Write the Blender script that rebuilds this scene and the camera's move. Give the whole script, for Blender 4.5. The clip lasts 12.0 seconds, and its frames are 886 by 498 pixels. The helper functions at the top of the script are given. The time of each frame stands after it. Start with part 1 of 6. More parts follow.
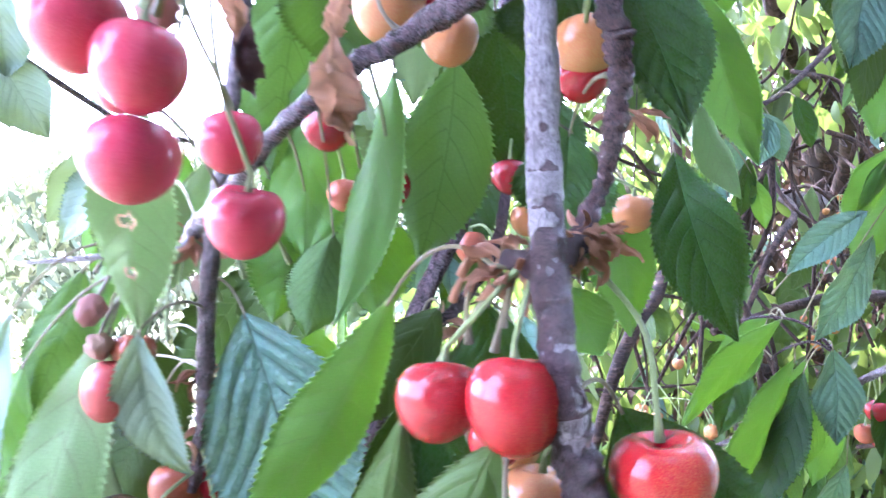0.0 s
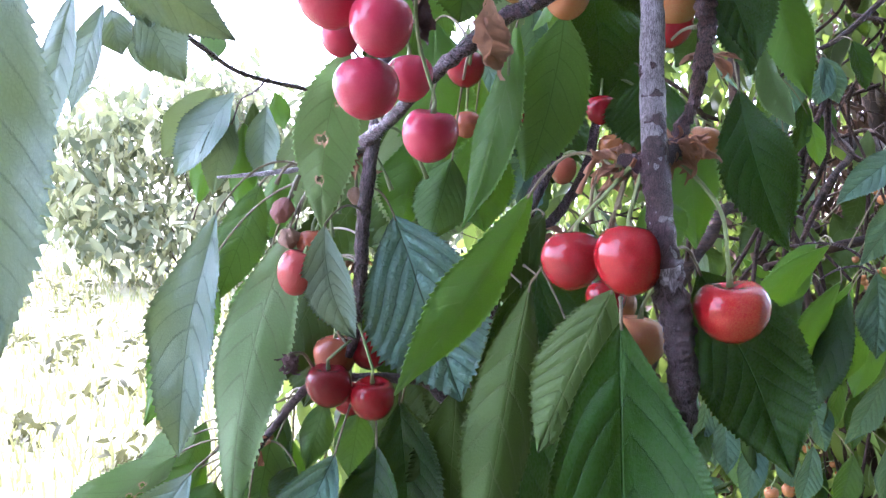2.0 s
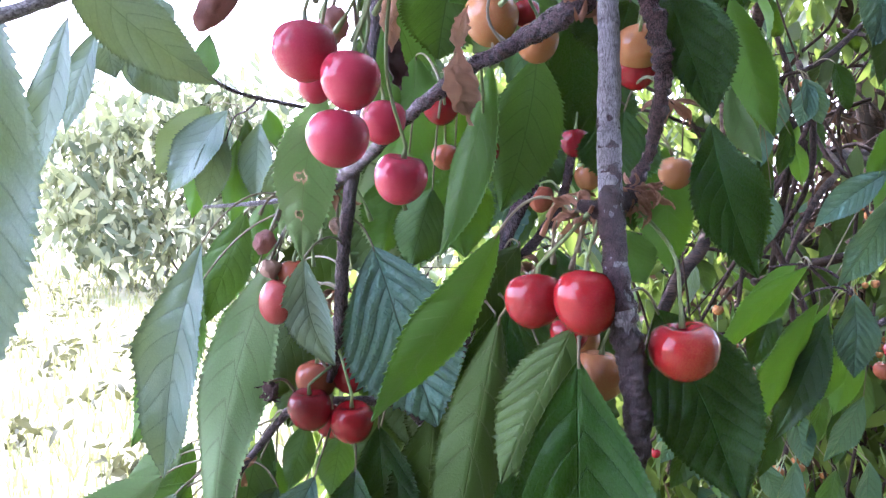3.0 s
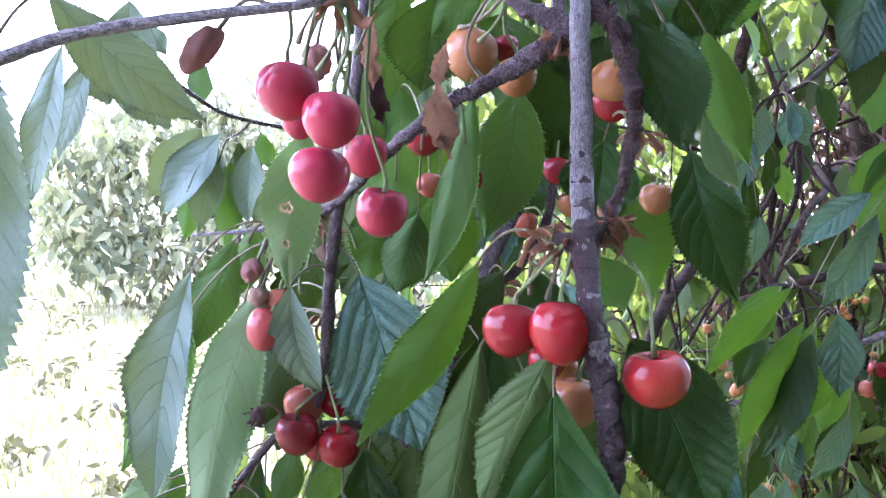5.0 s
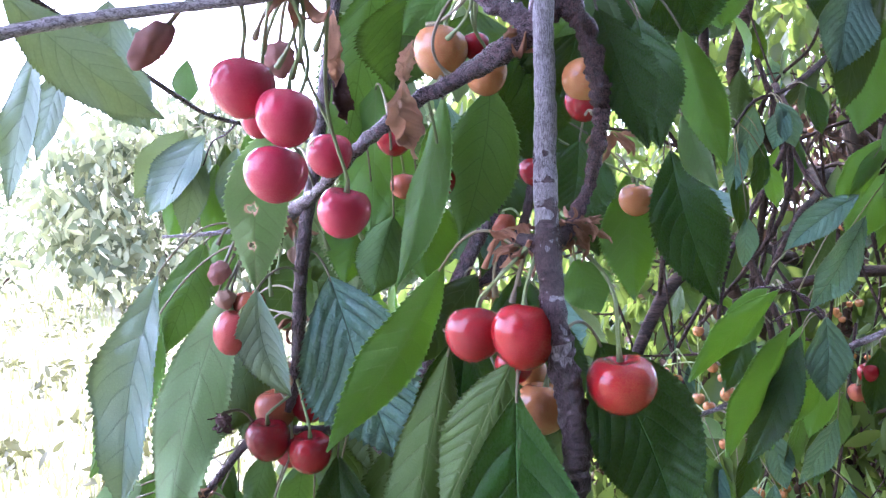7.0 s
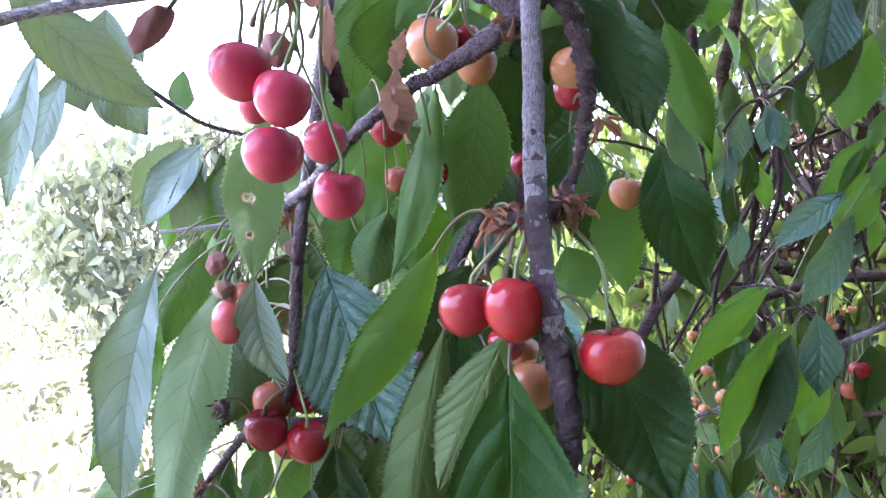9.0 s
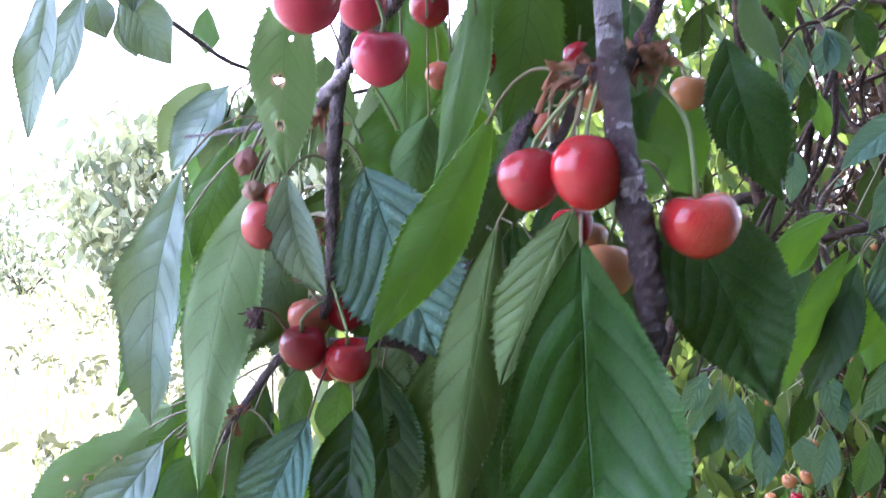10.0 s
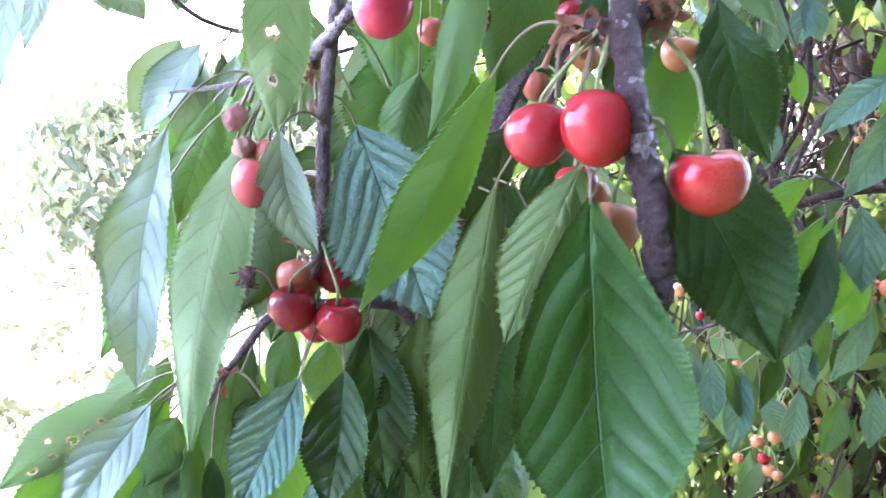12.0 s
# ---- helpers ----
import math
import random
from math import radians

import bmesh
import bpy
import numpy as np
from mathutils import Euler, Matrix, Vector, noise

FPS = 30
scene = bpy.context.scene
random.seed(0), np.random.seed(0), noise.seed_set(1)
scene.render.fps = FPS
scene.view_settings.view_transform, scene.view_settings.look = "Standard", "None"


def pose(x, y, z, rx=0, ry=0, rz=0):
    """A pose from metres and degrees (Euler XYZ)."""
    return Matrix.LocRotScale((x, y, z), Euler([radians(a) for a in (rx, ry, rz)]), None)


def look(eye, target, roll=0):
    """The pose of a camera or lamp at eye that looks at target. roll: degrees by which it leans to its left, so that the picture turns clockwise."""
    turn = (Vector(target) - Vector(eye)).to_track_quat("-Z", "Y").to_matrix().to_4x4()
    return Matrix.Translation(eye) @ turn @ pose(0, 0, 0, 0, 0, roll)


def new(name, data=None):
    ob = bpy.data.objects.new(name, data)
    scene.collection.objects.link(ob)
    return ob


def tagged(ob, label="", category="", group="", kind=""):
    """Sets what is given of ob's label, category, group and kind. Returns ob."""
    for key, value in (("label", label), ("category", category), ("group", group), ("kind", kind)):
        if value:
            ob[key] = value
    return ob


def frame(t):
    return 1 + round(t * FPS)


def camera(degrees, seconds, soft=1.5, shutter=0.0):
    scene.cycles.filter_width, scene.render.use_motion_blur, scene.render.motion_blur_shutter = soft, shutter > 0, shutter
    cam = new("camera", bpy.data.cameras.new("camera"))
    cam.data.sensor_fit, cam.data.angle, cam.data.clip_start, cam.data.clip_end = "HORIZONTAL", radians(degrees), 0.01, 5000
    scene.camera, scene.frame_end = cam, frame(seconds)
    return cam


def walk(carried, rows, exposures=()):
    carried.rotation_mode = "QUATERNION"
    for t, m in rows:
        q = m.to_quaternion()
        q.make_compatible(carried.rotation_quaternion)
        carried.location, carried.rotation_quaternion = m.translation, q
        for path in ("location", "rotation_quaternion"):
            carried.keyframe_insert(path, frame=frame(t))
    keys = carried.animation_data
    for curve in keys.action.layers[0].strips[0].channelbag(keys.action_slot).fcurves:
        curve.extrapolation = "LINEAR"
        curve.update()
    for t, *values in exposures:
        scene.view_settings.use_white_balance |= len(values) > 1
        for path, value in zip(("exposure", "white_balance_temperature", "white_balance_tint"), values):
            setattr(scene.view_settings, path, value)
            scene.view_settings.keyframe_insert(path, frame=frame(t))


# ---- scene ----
cam = camera(58.0, 12.0, soft=1.35, shutter=0.4)
# seconds, eye x, y, z in metres, then yaw, pitch and roll in degrees
PATH = [
    (0.0, 0.01287, 0.09967, 1.49591, -3.054, 0.173, -0.440),
    (0.5, -0.01353, 0.05800, 1.49594, -1.943, 1.247, -0.832),
    (1.0, -0.02236, 0.02879, 1.47876, -1.139, 1.187, -0.231),
    (1.5, -0.02072, 0.02213, 1.47785, 0.348, -1.617, -0.055),
    (2.0, -0.02090, 0.01855, 1.48079, 0.297, -3.527, -0.056),
    (2.5, -0.01278, 0.01002, 1.48837, 0.326, -3.473, 0.060),
    (3.0, -0.00969, 0.00565, 1.49429, 0.244, -3.174, 0.225),
    (5.0, -0.00348, -0.00290, 1.50073, -0.027, -2.068, -0.015),
    (5.5, 0.00000, 0.00000, 1.50000, -0.000, -2.000, 0.000),
    (6.0, 0.00635, 0.00180, 1.49850, -0.036, -2.058, 0.095),
    (6.5, 0.00736, 0.00266, 1.50137, -0.048, -2.072, 0.036),
    (7.0, 0.01010, 0.00464, 1.50008, -0.087, -1.873, -0.024),
    (7.2, 0.01082, 0.00559, 1.49981, -0.264, -1.665, 0.107),
    (8.8, 0.01644, -0.00386, 1.48609, 0.004, -0.541, -0.400),
    (9.0, 0.01094, -0.00365, 1.48538, -0.414, -0.523, -0.604),
    (9.5, 0.00950, 0.01202, 1.47393, 0.734, -0.582, -1.502),
    (10.0, 0.00095, 0.03214, 1.44950, 1.738, -2.440, -1.654),
    (10.5, -0.01093, 0.04540, 1.44136, 2.113, -3.714, -1.675),
    (11.0, -0.01239, 0.05229, 1.43739, 2.134, -4.527, -1.702),
    (11.5, -0.01487, 0.04441, 1.43661, 1.807, -4.690, -1.680),
    (12.0, -0.01181, 0.03558, 1.44631, -0.631, -4.862, -1.239),
]
walk(cam, [(t, pose(x, y, z, 0, 0, yaw) @ pose(0, 0, 0, 90 + pitch) @ pose(0, 0, 0, 0, 0, roll)) for t, x, y, z, yaw, pitch, roll in PATH],
     [(0, 4.00, 5120, 37), (0.6, 3.30, 5160, 37), (1, 3.09, 5230, 36), (2, 2.91, 5400, 36), (3.2, 2.91, 5400, 36), (5, 2.95, 5260, 40), (8.8, 3.05, 5260, 40), (9.5, 2.81, 5260, 38), (10.3, 3.17, 5300, 36), (11, 3.35, 5300, 36), (11.5, 3.33, 5300, 36), (12, 3.68, 5250, 38)])

# ---- world, sun and exposure ----
SUN_AZIMUTH, SUN_HEIGHT = radians(-38), radians(52)      # from +y towards +x, and above the horizon
world = bpy.data.worlds.new("sky")
scene.world = world
world.use_nodes = True
sky_node = world.node_tree.nodes.new("ShaderNodeTexSky")
sky_node.sky_type, sky_node.sun_disc = "NISHITA", False
sky_node.sun_elevation, sky_node.sun_rotation = SUN_HEIGHT, SUN_AZIMUTH
sky_node.air_density, sky_node.dust_density = 1.0, 3.0
sky_back = world.node_tree.nodes["Background"]
haze = world.node_tree.nodes.new("ShaderNodeMix")        # a thin white haze over the whole sky
haze.data_type, haze.blend_type = "RGBA", "ADD"
haze.inputs[0].default_value, haze.inputs[7].default_value = 1.0, (8.0, 8.3, 8.6, 1.0)
world.node_tree.links.new(sky_node.outputs[0], haze.inputs[6])
world.node_tree.links.new(haze.outputs[2], sky_back.inputs[0])
sky_back.inputs[1].default_value = 0.14
sun = new("sun", bpy.data.lights.new("sun", "SUN"))
sun.data.energy, sun.data.angle, sun.data.color = 4.5, radians(0.5), (1.0, 0.95, 0.86)
sun_way = Vector((math.sin(SUN_AZIMUTH) * math.cos(SUN_HEIGHT), math.cos(SUN_AZIMUTH) * math.cos(SUN_HEIGHT), math.sin(SUN_HEIGHT)))
sun.matrix_world = look(sun_way * 30, (0, 0, 0))


# ---- materials ----
class Nodes:
    """A short way to write a node material."""

    def __init__(self, name):
        self.mat = bpy.data.materials.new(name)
        self.mat.use_nodes = True
        self.tree = self.mat.node_tree
        self.bsdf = self.tree.nodes["Principled BSDF"]
        self.out = self.tree.nodes["Material Output"]

    def put(self, socket, value):
        if isinstance(value, bpy.types.NodeSocket):
            self.tree.links.new(value, socket)
        elif value is not None:
            socket.default_value = (*value, 1.0) if isinstance(value, tuple) and len(value) == 3 and socket.type == "RGBA" else value

    def math(self, kind, a, b=None, c=None):
        n = self.tree.nodes.new("ShaderNodeMath")
        n.operation = kind
        for socket, value in zip(n.inputs, (a, b, c)):
            self.put(socket, value)
        return n.outputs[0]

    def noise(self, scale, detail=4.0, rough=0.55, vector=None, distort=0.0):
        n = self.tree.nodes.new("ShaderNodeTexNoise")
        for key, value in (("Scale", scale), ("Detail", detail), ("Roughness", rough), ("Distortion", distort), ("Vector", vector)):
            self.put(n.inputs[key], value)
        return n.outputs["Fac"]

    def spots(self, scale, vector=None):
        n = self.tree.nodes.new("ShaderNodeTexVoronoi")
        self.put(n.inputs["Scale"], scale)
        self.put(n.inputs["Vector"], vector)
        return n.outputs["Distance"]

    def ramp(self, value, low, high, a=0.0, b=1.0):
        n = self.tree.nodes.new("ShaderNodeMapRange")
        n.interpolation_type = "SMOOTHSTEP"
        for socket, v in zip(n.inputs, (value, low, high, a, b)):
            self.put(socket, v)
        return n.outputs[0]

    def mix(self, fac, a, b):
        n = self.tree.nodes.new("ShaderNodeMix")
        n.data_type = "RGBA"
        self.put(n.inputs[0], fac)
        self.put(n.inputs[6], a)
        self.put(n.inputs[7], b)
        return n.outputs[2]

    def coords(self, kind="Object", scale=None):
        n = self.tree.nodes.new("ShaderNodeTexCoord")
        if scale is None:
            return n.outputs[kind]
        m = self.tree.nodes.new("ShaderNodeMapping")
        self.put(m.inputs[0], n.outputs[kind])
        m.inputs["Scale"].default_value = scale
        return m.outputs[0]

    def layer(self, title):
        n = self.tree.nodes.new("ShaderNodeUVMap")
        n.uv_map = title
        return n.outputs[0]

    def cells(self, scale, vector=None):
        n = self.tree.nodes.new("ShaderNodeTexVoronoi")
        n.feature = "DISTANCE_TO_EDGE"
        self.put(n.inputs["Scale"], scale)
        self.put(n.inputs["Vector"], vector)
        return n.outputs["Distance"]

    def split(self, vector):
        n = self.tree.nodes.new("ShaderNodeSeparateXYZ")
        self.put(n.inputs[0], vector)
        return n.outputs

    def chance(self):
        return self.tree.nodes.new("ShaderNodeObjectInfo").outputs["Random"]

    def island(self):
        return self.tree.nodes.new("ShaderNodeNewGeometry").outputs["Random Per Island"]

    def bump(self, height, distance, strength=1.0):
        n = self.tree.nodes.new("ShaderNodeBump")
        self.put(n.inputs["Height"], height)
        n.inputs["Distance"].default_value = distance
        n.inputs["Strength"].default_value = strength
        return n.outputs[0]

    def surface(self, colour, rough, normal=None, **more):
        self.put(self.bsdf.inputs["Base Color"], colour)
        self.put(self.bsdf.inputs["Roughness"], rough)
        if normal is not None:
            self.put(self.bsdf.inputs["Normal"], normal)
        for key, value in more.items():
            self.put(self.bsdf.inputs[key.replace("_", " ")], value)
        return self.mat

    def thin(self, colour, share):
        """Lets a share of the light through the surface, in that colour."""
        t = self.tree.nodes.new("ShaderNodeBsdfTranslucent")
        self.put(t.inputs[0], colour)
        m = self.tree.nodes.new("ShaderNodeMixShader")
        self.put(m.inputs[0], share)
        self.tree.links.new(self.bsdf.outputs[0], m.inputs[1])
        self.tree.links.new(t.outputs[0], m.inputs[2])
        self.tree.links.new(m.outputs[0], self.out.inputs[0])
        return self.mat


def leaf_side(name, dark, light, vein, glow, rough, share, relief=0.0006, gloss=0.3, net_share=0.12, net_depth=0.12, net_scale=560):
    """One side of a cherry leaf: blotches, a midrib, arched side veins along the blade's own vein rows, and a fine net between them."""
    n = Nodes(name)
    x, s, _ = n.split(n.coords("UV"))
    row, reach, _ = n.split(n.layer("veins"))
    across = n.math("ABSOLUTE", n.math("MULTIPLY_ADD", x, 2.0, -1.0))
    row = n.math("ADD", row, n.math("MULTIPLY_ADD", n.noise(170, 2), 0.20, -0.10))
    q = n.math("FRACT", row)
    near = n.math("MINIMUM", q, n.math("SUBTRACT", 1.0, q))
    # the side veins thin out towards the rim, and near the rim a finer set stands between them
    width = n.math("MULTIPLY_ADD", across, -0.030, 0.058)
    side = n.math("MULTIPLY", n.ramp(n.math("DIVIDE", near, width), 0.25, 1.0, 1.0, 0.0), n.ramp(across, 0.55, 1.0, 0.9, 0.25))
    half = n.math("ABSOLUTE", n.math("SUBTRACT", q, 0.5))
    side = n.math("MAXIMUM", side, n.math("MULTIPLY", n.ramp(half, 0.01, 0.045, 0.55, 0.0), n.ramp(across, 0.45, 0.8)))
    rib = n.ramp(n.math("ABSOLUTE", reach), 0.006, 0.020, 1.0, 0.0)
    grain = n.coords("Object")
    net = n.ramp(n.cells(net_scale, grain), 0.0, 0.30, 1.0, 0.0)
    fine = n.ramp(n.cells(1500, grain), 0.0, 0.2, 1.0, 0.0)
    veins = n.math("MAXIMUM", side, rib)
    blotch = n.ramp(n.math("ADD", n.noise(38, 5), n.math("MULTIPLY_ADD", n.chance(), 0.5, -0.25)), 0.3, 0.75)
    body = n.mix(blotch, dark, light)
    body = n.mix(n.math("MULTIPLY", net, net_share), body, vein)
    body = n.mix(n.ramp(across, 0.95, 1.0, 0.0, 0.65), body, vein)
    wear = n.math("MULTIPLY", n.ramp(n.noise(210, 3), 0.70, 0.77), n.ramp(n.noise(34, 2), 0.5, 0.62))
    colour = n.mix(n.math("MULTIPLY", wear, 0.7), n.mix(veins, body, vein), (0.17, 0.12, 0.05))
    pillow = n.math("MULTIPLY", n.math("SQRT", n.ramp(near, -0.02, 0.5)), n.ramp(across, 0.0, 0.2))
    height = n.math("MULTIPLY_ADD", veins, -0.40, n.math("MULTIPLY", pillow, 0.60))
    height = n.math("ADD", height, n.math("MULTIPLY_ADD", net, -net_depth, n.math("MULTIPLY", fine, -0.006)))
    height = n.math("ADD", height, n.math("MULTIPLY", n.noise(150, 2), 0.12))
    n.surface(colour, n.math("MULTIPLY_ADD", n.noise(60, 3), 0.24, rough - 0.11), n.bump(height, relief, 1.0), Specular_IOR_Level=gloss)
    through_vein = tuple(0.72 * v for v in glow)
    lit = n.mix(n.math("MULTIPLY", net, 0.25), glow, through_vein)
    return n.thin(n.mix(veins, n.mix(n.math("MULTIPLY", blotch, 0.35), lit, through_vein), through_vein), share)


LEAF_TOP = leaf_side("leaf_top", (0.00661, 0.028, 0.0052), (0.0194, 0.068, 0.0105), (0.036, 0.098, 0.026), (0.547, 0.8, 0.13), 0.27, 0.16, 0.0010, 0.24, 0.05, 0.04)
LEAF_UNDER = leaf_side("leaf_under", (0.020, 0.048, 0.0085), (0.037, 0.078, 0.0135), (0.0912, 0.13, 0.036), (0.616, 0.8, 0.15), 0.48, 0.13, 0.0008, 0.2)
# dark vein colour: the shade of the leaf's creases is put into its veins
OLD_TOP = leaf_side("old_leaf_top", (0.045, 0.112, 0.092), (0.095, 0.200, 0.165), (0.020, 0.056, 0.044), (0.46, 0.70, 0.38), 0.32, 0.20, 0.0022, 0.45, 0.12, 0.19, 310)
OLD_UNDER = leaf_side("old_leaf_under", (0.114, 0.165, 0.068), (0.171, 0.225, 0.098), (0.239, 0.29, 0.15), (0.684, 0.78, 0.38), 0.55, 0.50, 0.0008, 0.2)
# lighter green pair for leaves in sunlight; the brightness is in the colour
LIT_TOP = leaf_side("lit_leaf_top", (0.041, 0.1, 0.012), (0.0684, 0.15, 0.019), (0.125, 0.21, 0.045), (0.638, 0.86, 0.1), 0.40, 0.28, 0.0008, 0.3)
LIT_UNDER = leaf_side("lit_leaf_under", (0.045, 0.110, 0.022), (0.068, 0.152, 0.033), (0.18, 0.28, 0.10), (0.48, 0.80, 0.22), 0.46, 0.44, 0.0009, 0.25)
# blue-grey leaf, paled further so that its colour carries the veil of glare
HAZE_GREY_TOP = leaf_side("haze_grey_leaf_top", (0.092, 0.156, 0.132), (0.145, 0.222, 0.190), (0.076, 0.134, 0.112), (0.593, 0.7, 0.4), 0.33, 0.28, 0.0006, 0.5)
# veins coloured darker than the blade, painting in the shade of their creases
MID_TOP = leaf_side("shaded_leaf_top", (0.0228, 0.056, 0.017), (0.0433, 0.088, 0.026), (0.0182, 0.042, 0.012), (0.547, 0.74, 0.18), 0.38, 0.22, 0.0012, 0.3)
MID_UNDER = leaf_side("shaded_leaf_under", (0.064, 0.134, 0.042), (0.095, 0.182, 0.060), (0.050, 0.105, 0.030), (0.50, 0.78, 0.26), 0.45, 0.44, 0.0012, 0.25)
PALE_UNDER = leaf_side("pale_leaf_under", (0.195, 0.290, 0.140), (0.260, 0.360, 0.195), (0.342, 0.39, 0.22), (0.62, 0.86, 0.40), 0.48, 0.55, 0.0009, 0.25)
# the tones also carry how sunlit, shaded or hazed each leaf looks
SIDES = {"mature": (LEAF_TOP, LEAF_UNDER), "old": (OLD_TOP, OLD_UNDER), "lit_green": (LIT_TOP, LIT_UNDER),
         "haze_grey": (HAZE_GREY_TOP, OLD_UNDER), "mid": (MID_TOP, MID_UNDER), "pale": (OLD_TOP, PALE_UNDER)}


def bark_material(name, dark, light, ridge, gloss, grain=900, shine=0.5):
    """Young cherry bark: cloudy patches, fine pores, pale corky dashes across the rod, scars and thin dark cracks."""
    n = Nodes(name)
    fine = n.noise(grain * 1.6, 5, 0.7)
    patch = n.noise(grain * 0.26, 5, 0.62, None, 0.8)
    cloud = n.noise(grain * 0.07, 3, 0.5)
    bands = n.noise(1.0, 4, 0.6, n.coords("UV", (2.2, 230.0, 1.0)))
    dots = n.ramp(n.spots(1.0, n.coords("UV", (6.0, 300.0, 1.0))), 0.10, 0.30, 1.0, 0.0)
    cracks = n.ramp(n.noise(1.0, 3, 0.6, n.coords("UV", (1.5, 150.0, 1.0))), 0.60, 0.68)
    tone = n.math("ADD", n.math("MULTIPLY", bands, 0.08), n.math("MULTIPLY_ADD", patch, 0.5, n.math("MULTIPLY_ADD", cloud, 0.32, n.math("MULTIPLY", fine, 0.10))))
    colour = n.mix(n.ramp(tone, 0.44, 0.56), dark, light)
    colour = n.mix(n.math("MULTIPLY", dots, 0.55), colour, tuple(1.3 * v + 0.012 for v in light))
    colour = n.mix(n.math("MULTIPLY", cracks, 0.40), colour, dark)
    colour = n.mix(n.math("MULTIPLY", n.ramp(fine, 0.56, 0.70), 0.4), colour, tuple(0.6 * v for v in dark))
    height = n.math("ADD", n.math("MULTIPLY_ADD", cracks, -0.6, n.math("MULTIPLY", patch, 0.8)), n.math("MULTIPLY_ADD", dots, 0.5, n.math("MULTIPLY", fine, 0.12)))
    return n.surface(colour, n.math("MULTIPLY_ADD", patch, 0.25, gloss), n.bump(height, ridge), Specular_IOR_Level=shine)


BARK_GREY = bark_material("grey_cherry_bark", (0.075, 0.062, 0.070), (0.42, 0.39, 0.42), 0.0018, 0.18, 760)
BARK_DARK = bark_material("dark_cherry_bark", (0.014, 0.007, 0.009), (0.125, 0.072, 0.082), 0.0022, 0.14, 760)
BARK_SPUR = bark_material("ringed_spur_bark", (0.013, 0.006, 0.007), (0.20, 0.108, 0.105), 0.0020, 0.12, 760)
BARK_OLD = bark_material("old_cracked_bark", (0.006, 0.003, 0.004), (0.13, 0.085, 0.095), 0.007, 0.16, 620)
BARK_TRUNK = bark_material("trunk_bark", (0.013, 0.007, 0.005), (0.060, 0.036, 0.026), 0.004, 0.62, 200, 0.2)


def cherry_skin(name, deep, main, pale, pale_from, rough=0.16):
    """Smooth skin with a paler cheek on one side, soft cloudy mottling, and faint pale flecks in the skin."""
    n = Nodes(name)
    x, y, z = n.split(n.coords("Object"))
    cheek = n.math("ADD", n.math("MULTIPLY", n.noise(75, 1, 0.5), 0.9), n.math("MULTIPLY_ADD", z, -8.0, n.math("MULTIPLY_ADD", y, 9.0, n.math("MULTIPLY", x, 14.0))))
    cheek = n.math("ADD", cheek, n.math("MULTIPLY_ADD", n.chance(), 0.2, 0.1))
    colour = n.mix(n.ramp(n.noise(60, 3), 0.35, 0.7), deep, main)
    colour = n.mix(n.ramp(cheek, pale_from + 0.08, pale_from + 0.40, 0.0, 0.7), colour, pale)
    mottle = n.math("MULTIPLY", n.ramp(n.noise(150, 2, 0.5), 0.46, 0.70), n.ramp(n.noise(70, 2), 0.40, 0.62))
    colour = n.mix(n.math("MULTIPLY", mottle, 0.35), colour, pale)
    flecks = n.ramp(n.spots(900), 0.10, 0.24, 1.0, 0.0)
    colour = n.mix(n.math("MULTIPLY", flecks, n.ramp(n.noise(110, 2), 0.45, 0.65, 0.0, 0.05)), colour, pale)
    return n.surface(colour, n.math("MULTIPLY_ADD", n.noise(160, 2), 0.12, rough), n.bump(n.noise(120, 2), 0.0016, 0.55),
                     Specular_IOR_Level=0.1, Coat_Weight=0.52, Coat_Roughness=0.05)


SKIN_RED = cherry_skin("ripe_red_skin", (0.21, 0.003, 0.008), (0.34, 0.005, 0.012), (0.42, 0.085, 0.045), 0.76)
SKIN_BLUSH = cherry_skin("red_and_yellow_skin", (0.26, 0.003, 0.009), (0.37, 0.007, 0.012), (0.40, 0.095, 0.030), 0.62)
# red skin paled to pink, the glare's haze put into its colour
SKIN_HAZED_PINK = cherry_skin("hazed_pink_red_skin", (0.42, 0.022, 0.060), (0.50, 0.040, 0.085), (0.52, 0.11, 0.09), 0.80, 0.24)
SKIN_CORAL = cherry_skin("coral_skin", (0.33, 0.040, 0.042), (0.40, 0.075, 0.065), (0.42, 0.13, 0.085), 0.70, 0.24)
SKIN_DARK = cherry_skin("dark_red_skin", (0.20, 0.004, 0.011), (0.33, 0.010, 0.019), (0.40, 0.055, 0.035), 0.80)
SKIN_YELLOW = cherry_skin("yellow_orange_skin", (0.38, 0.125, 0.045), (0.41, 0.20, 0.068), (0.38, 0.26, 0.085), 0.50, 0.18)
SKIN_PEACH = cherry_skin("peach_orange_skin", (0.35, 0.068, 0.040), (0.40, 0.135, 0.068), (0.42, 0.21, 0.09), 0.56, 0.18)


def plain_material(name, dark, light, scale, rough, relief=0.0003, share=0.0):
    n = Nodes(name)
    a, b = n.noise(scale, 5, 0.6), n.noise(scale * 7, 4, 0.6)
    colour = n.mix(n.ramp(n.math("MULTIPLY_ADD", b, 0.4, n.math("MULTIPLY", a, 0.6)), 0.34, 0.66), dark, light)
    mat = n.surface(colour, n.math("MULTIPLY_ADD", b, 0.25, rough - 0.1), n.bump(n.math("ADD", a, b), relief))
    return n.thin(light, share) if share else mat


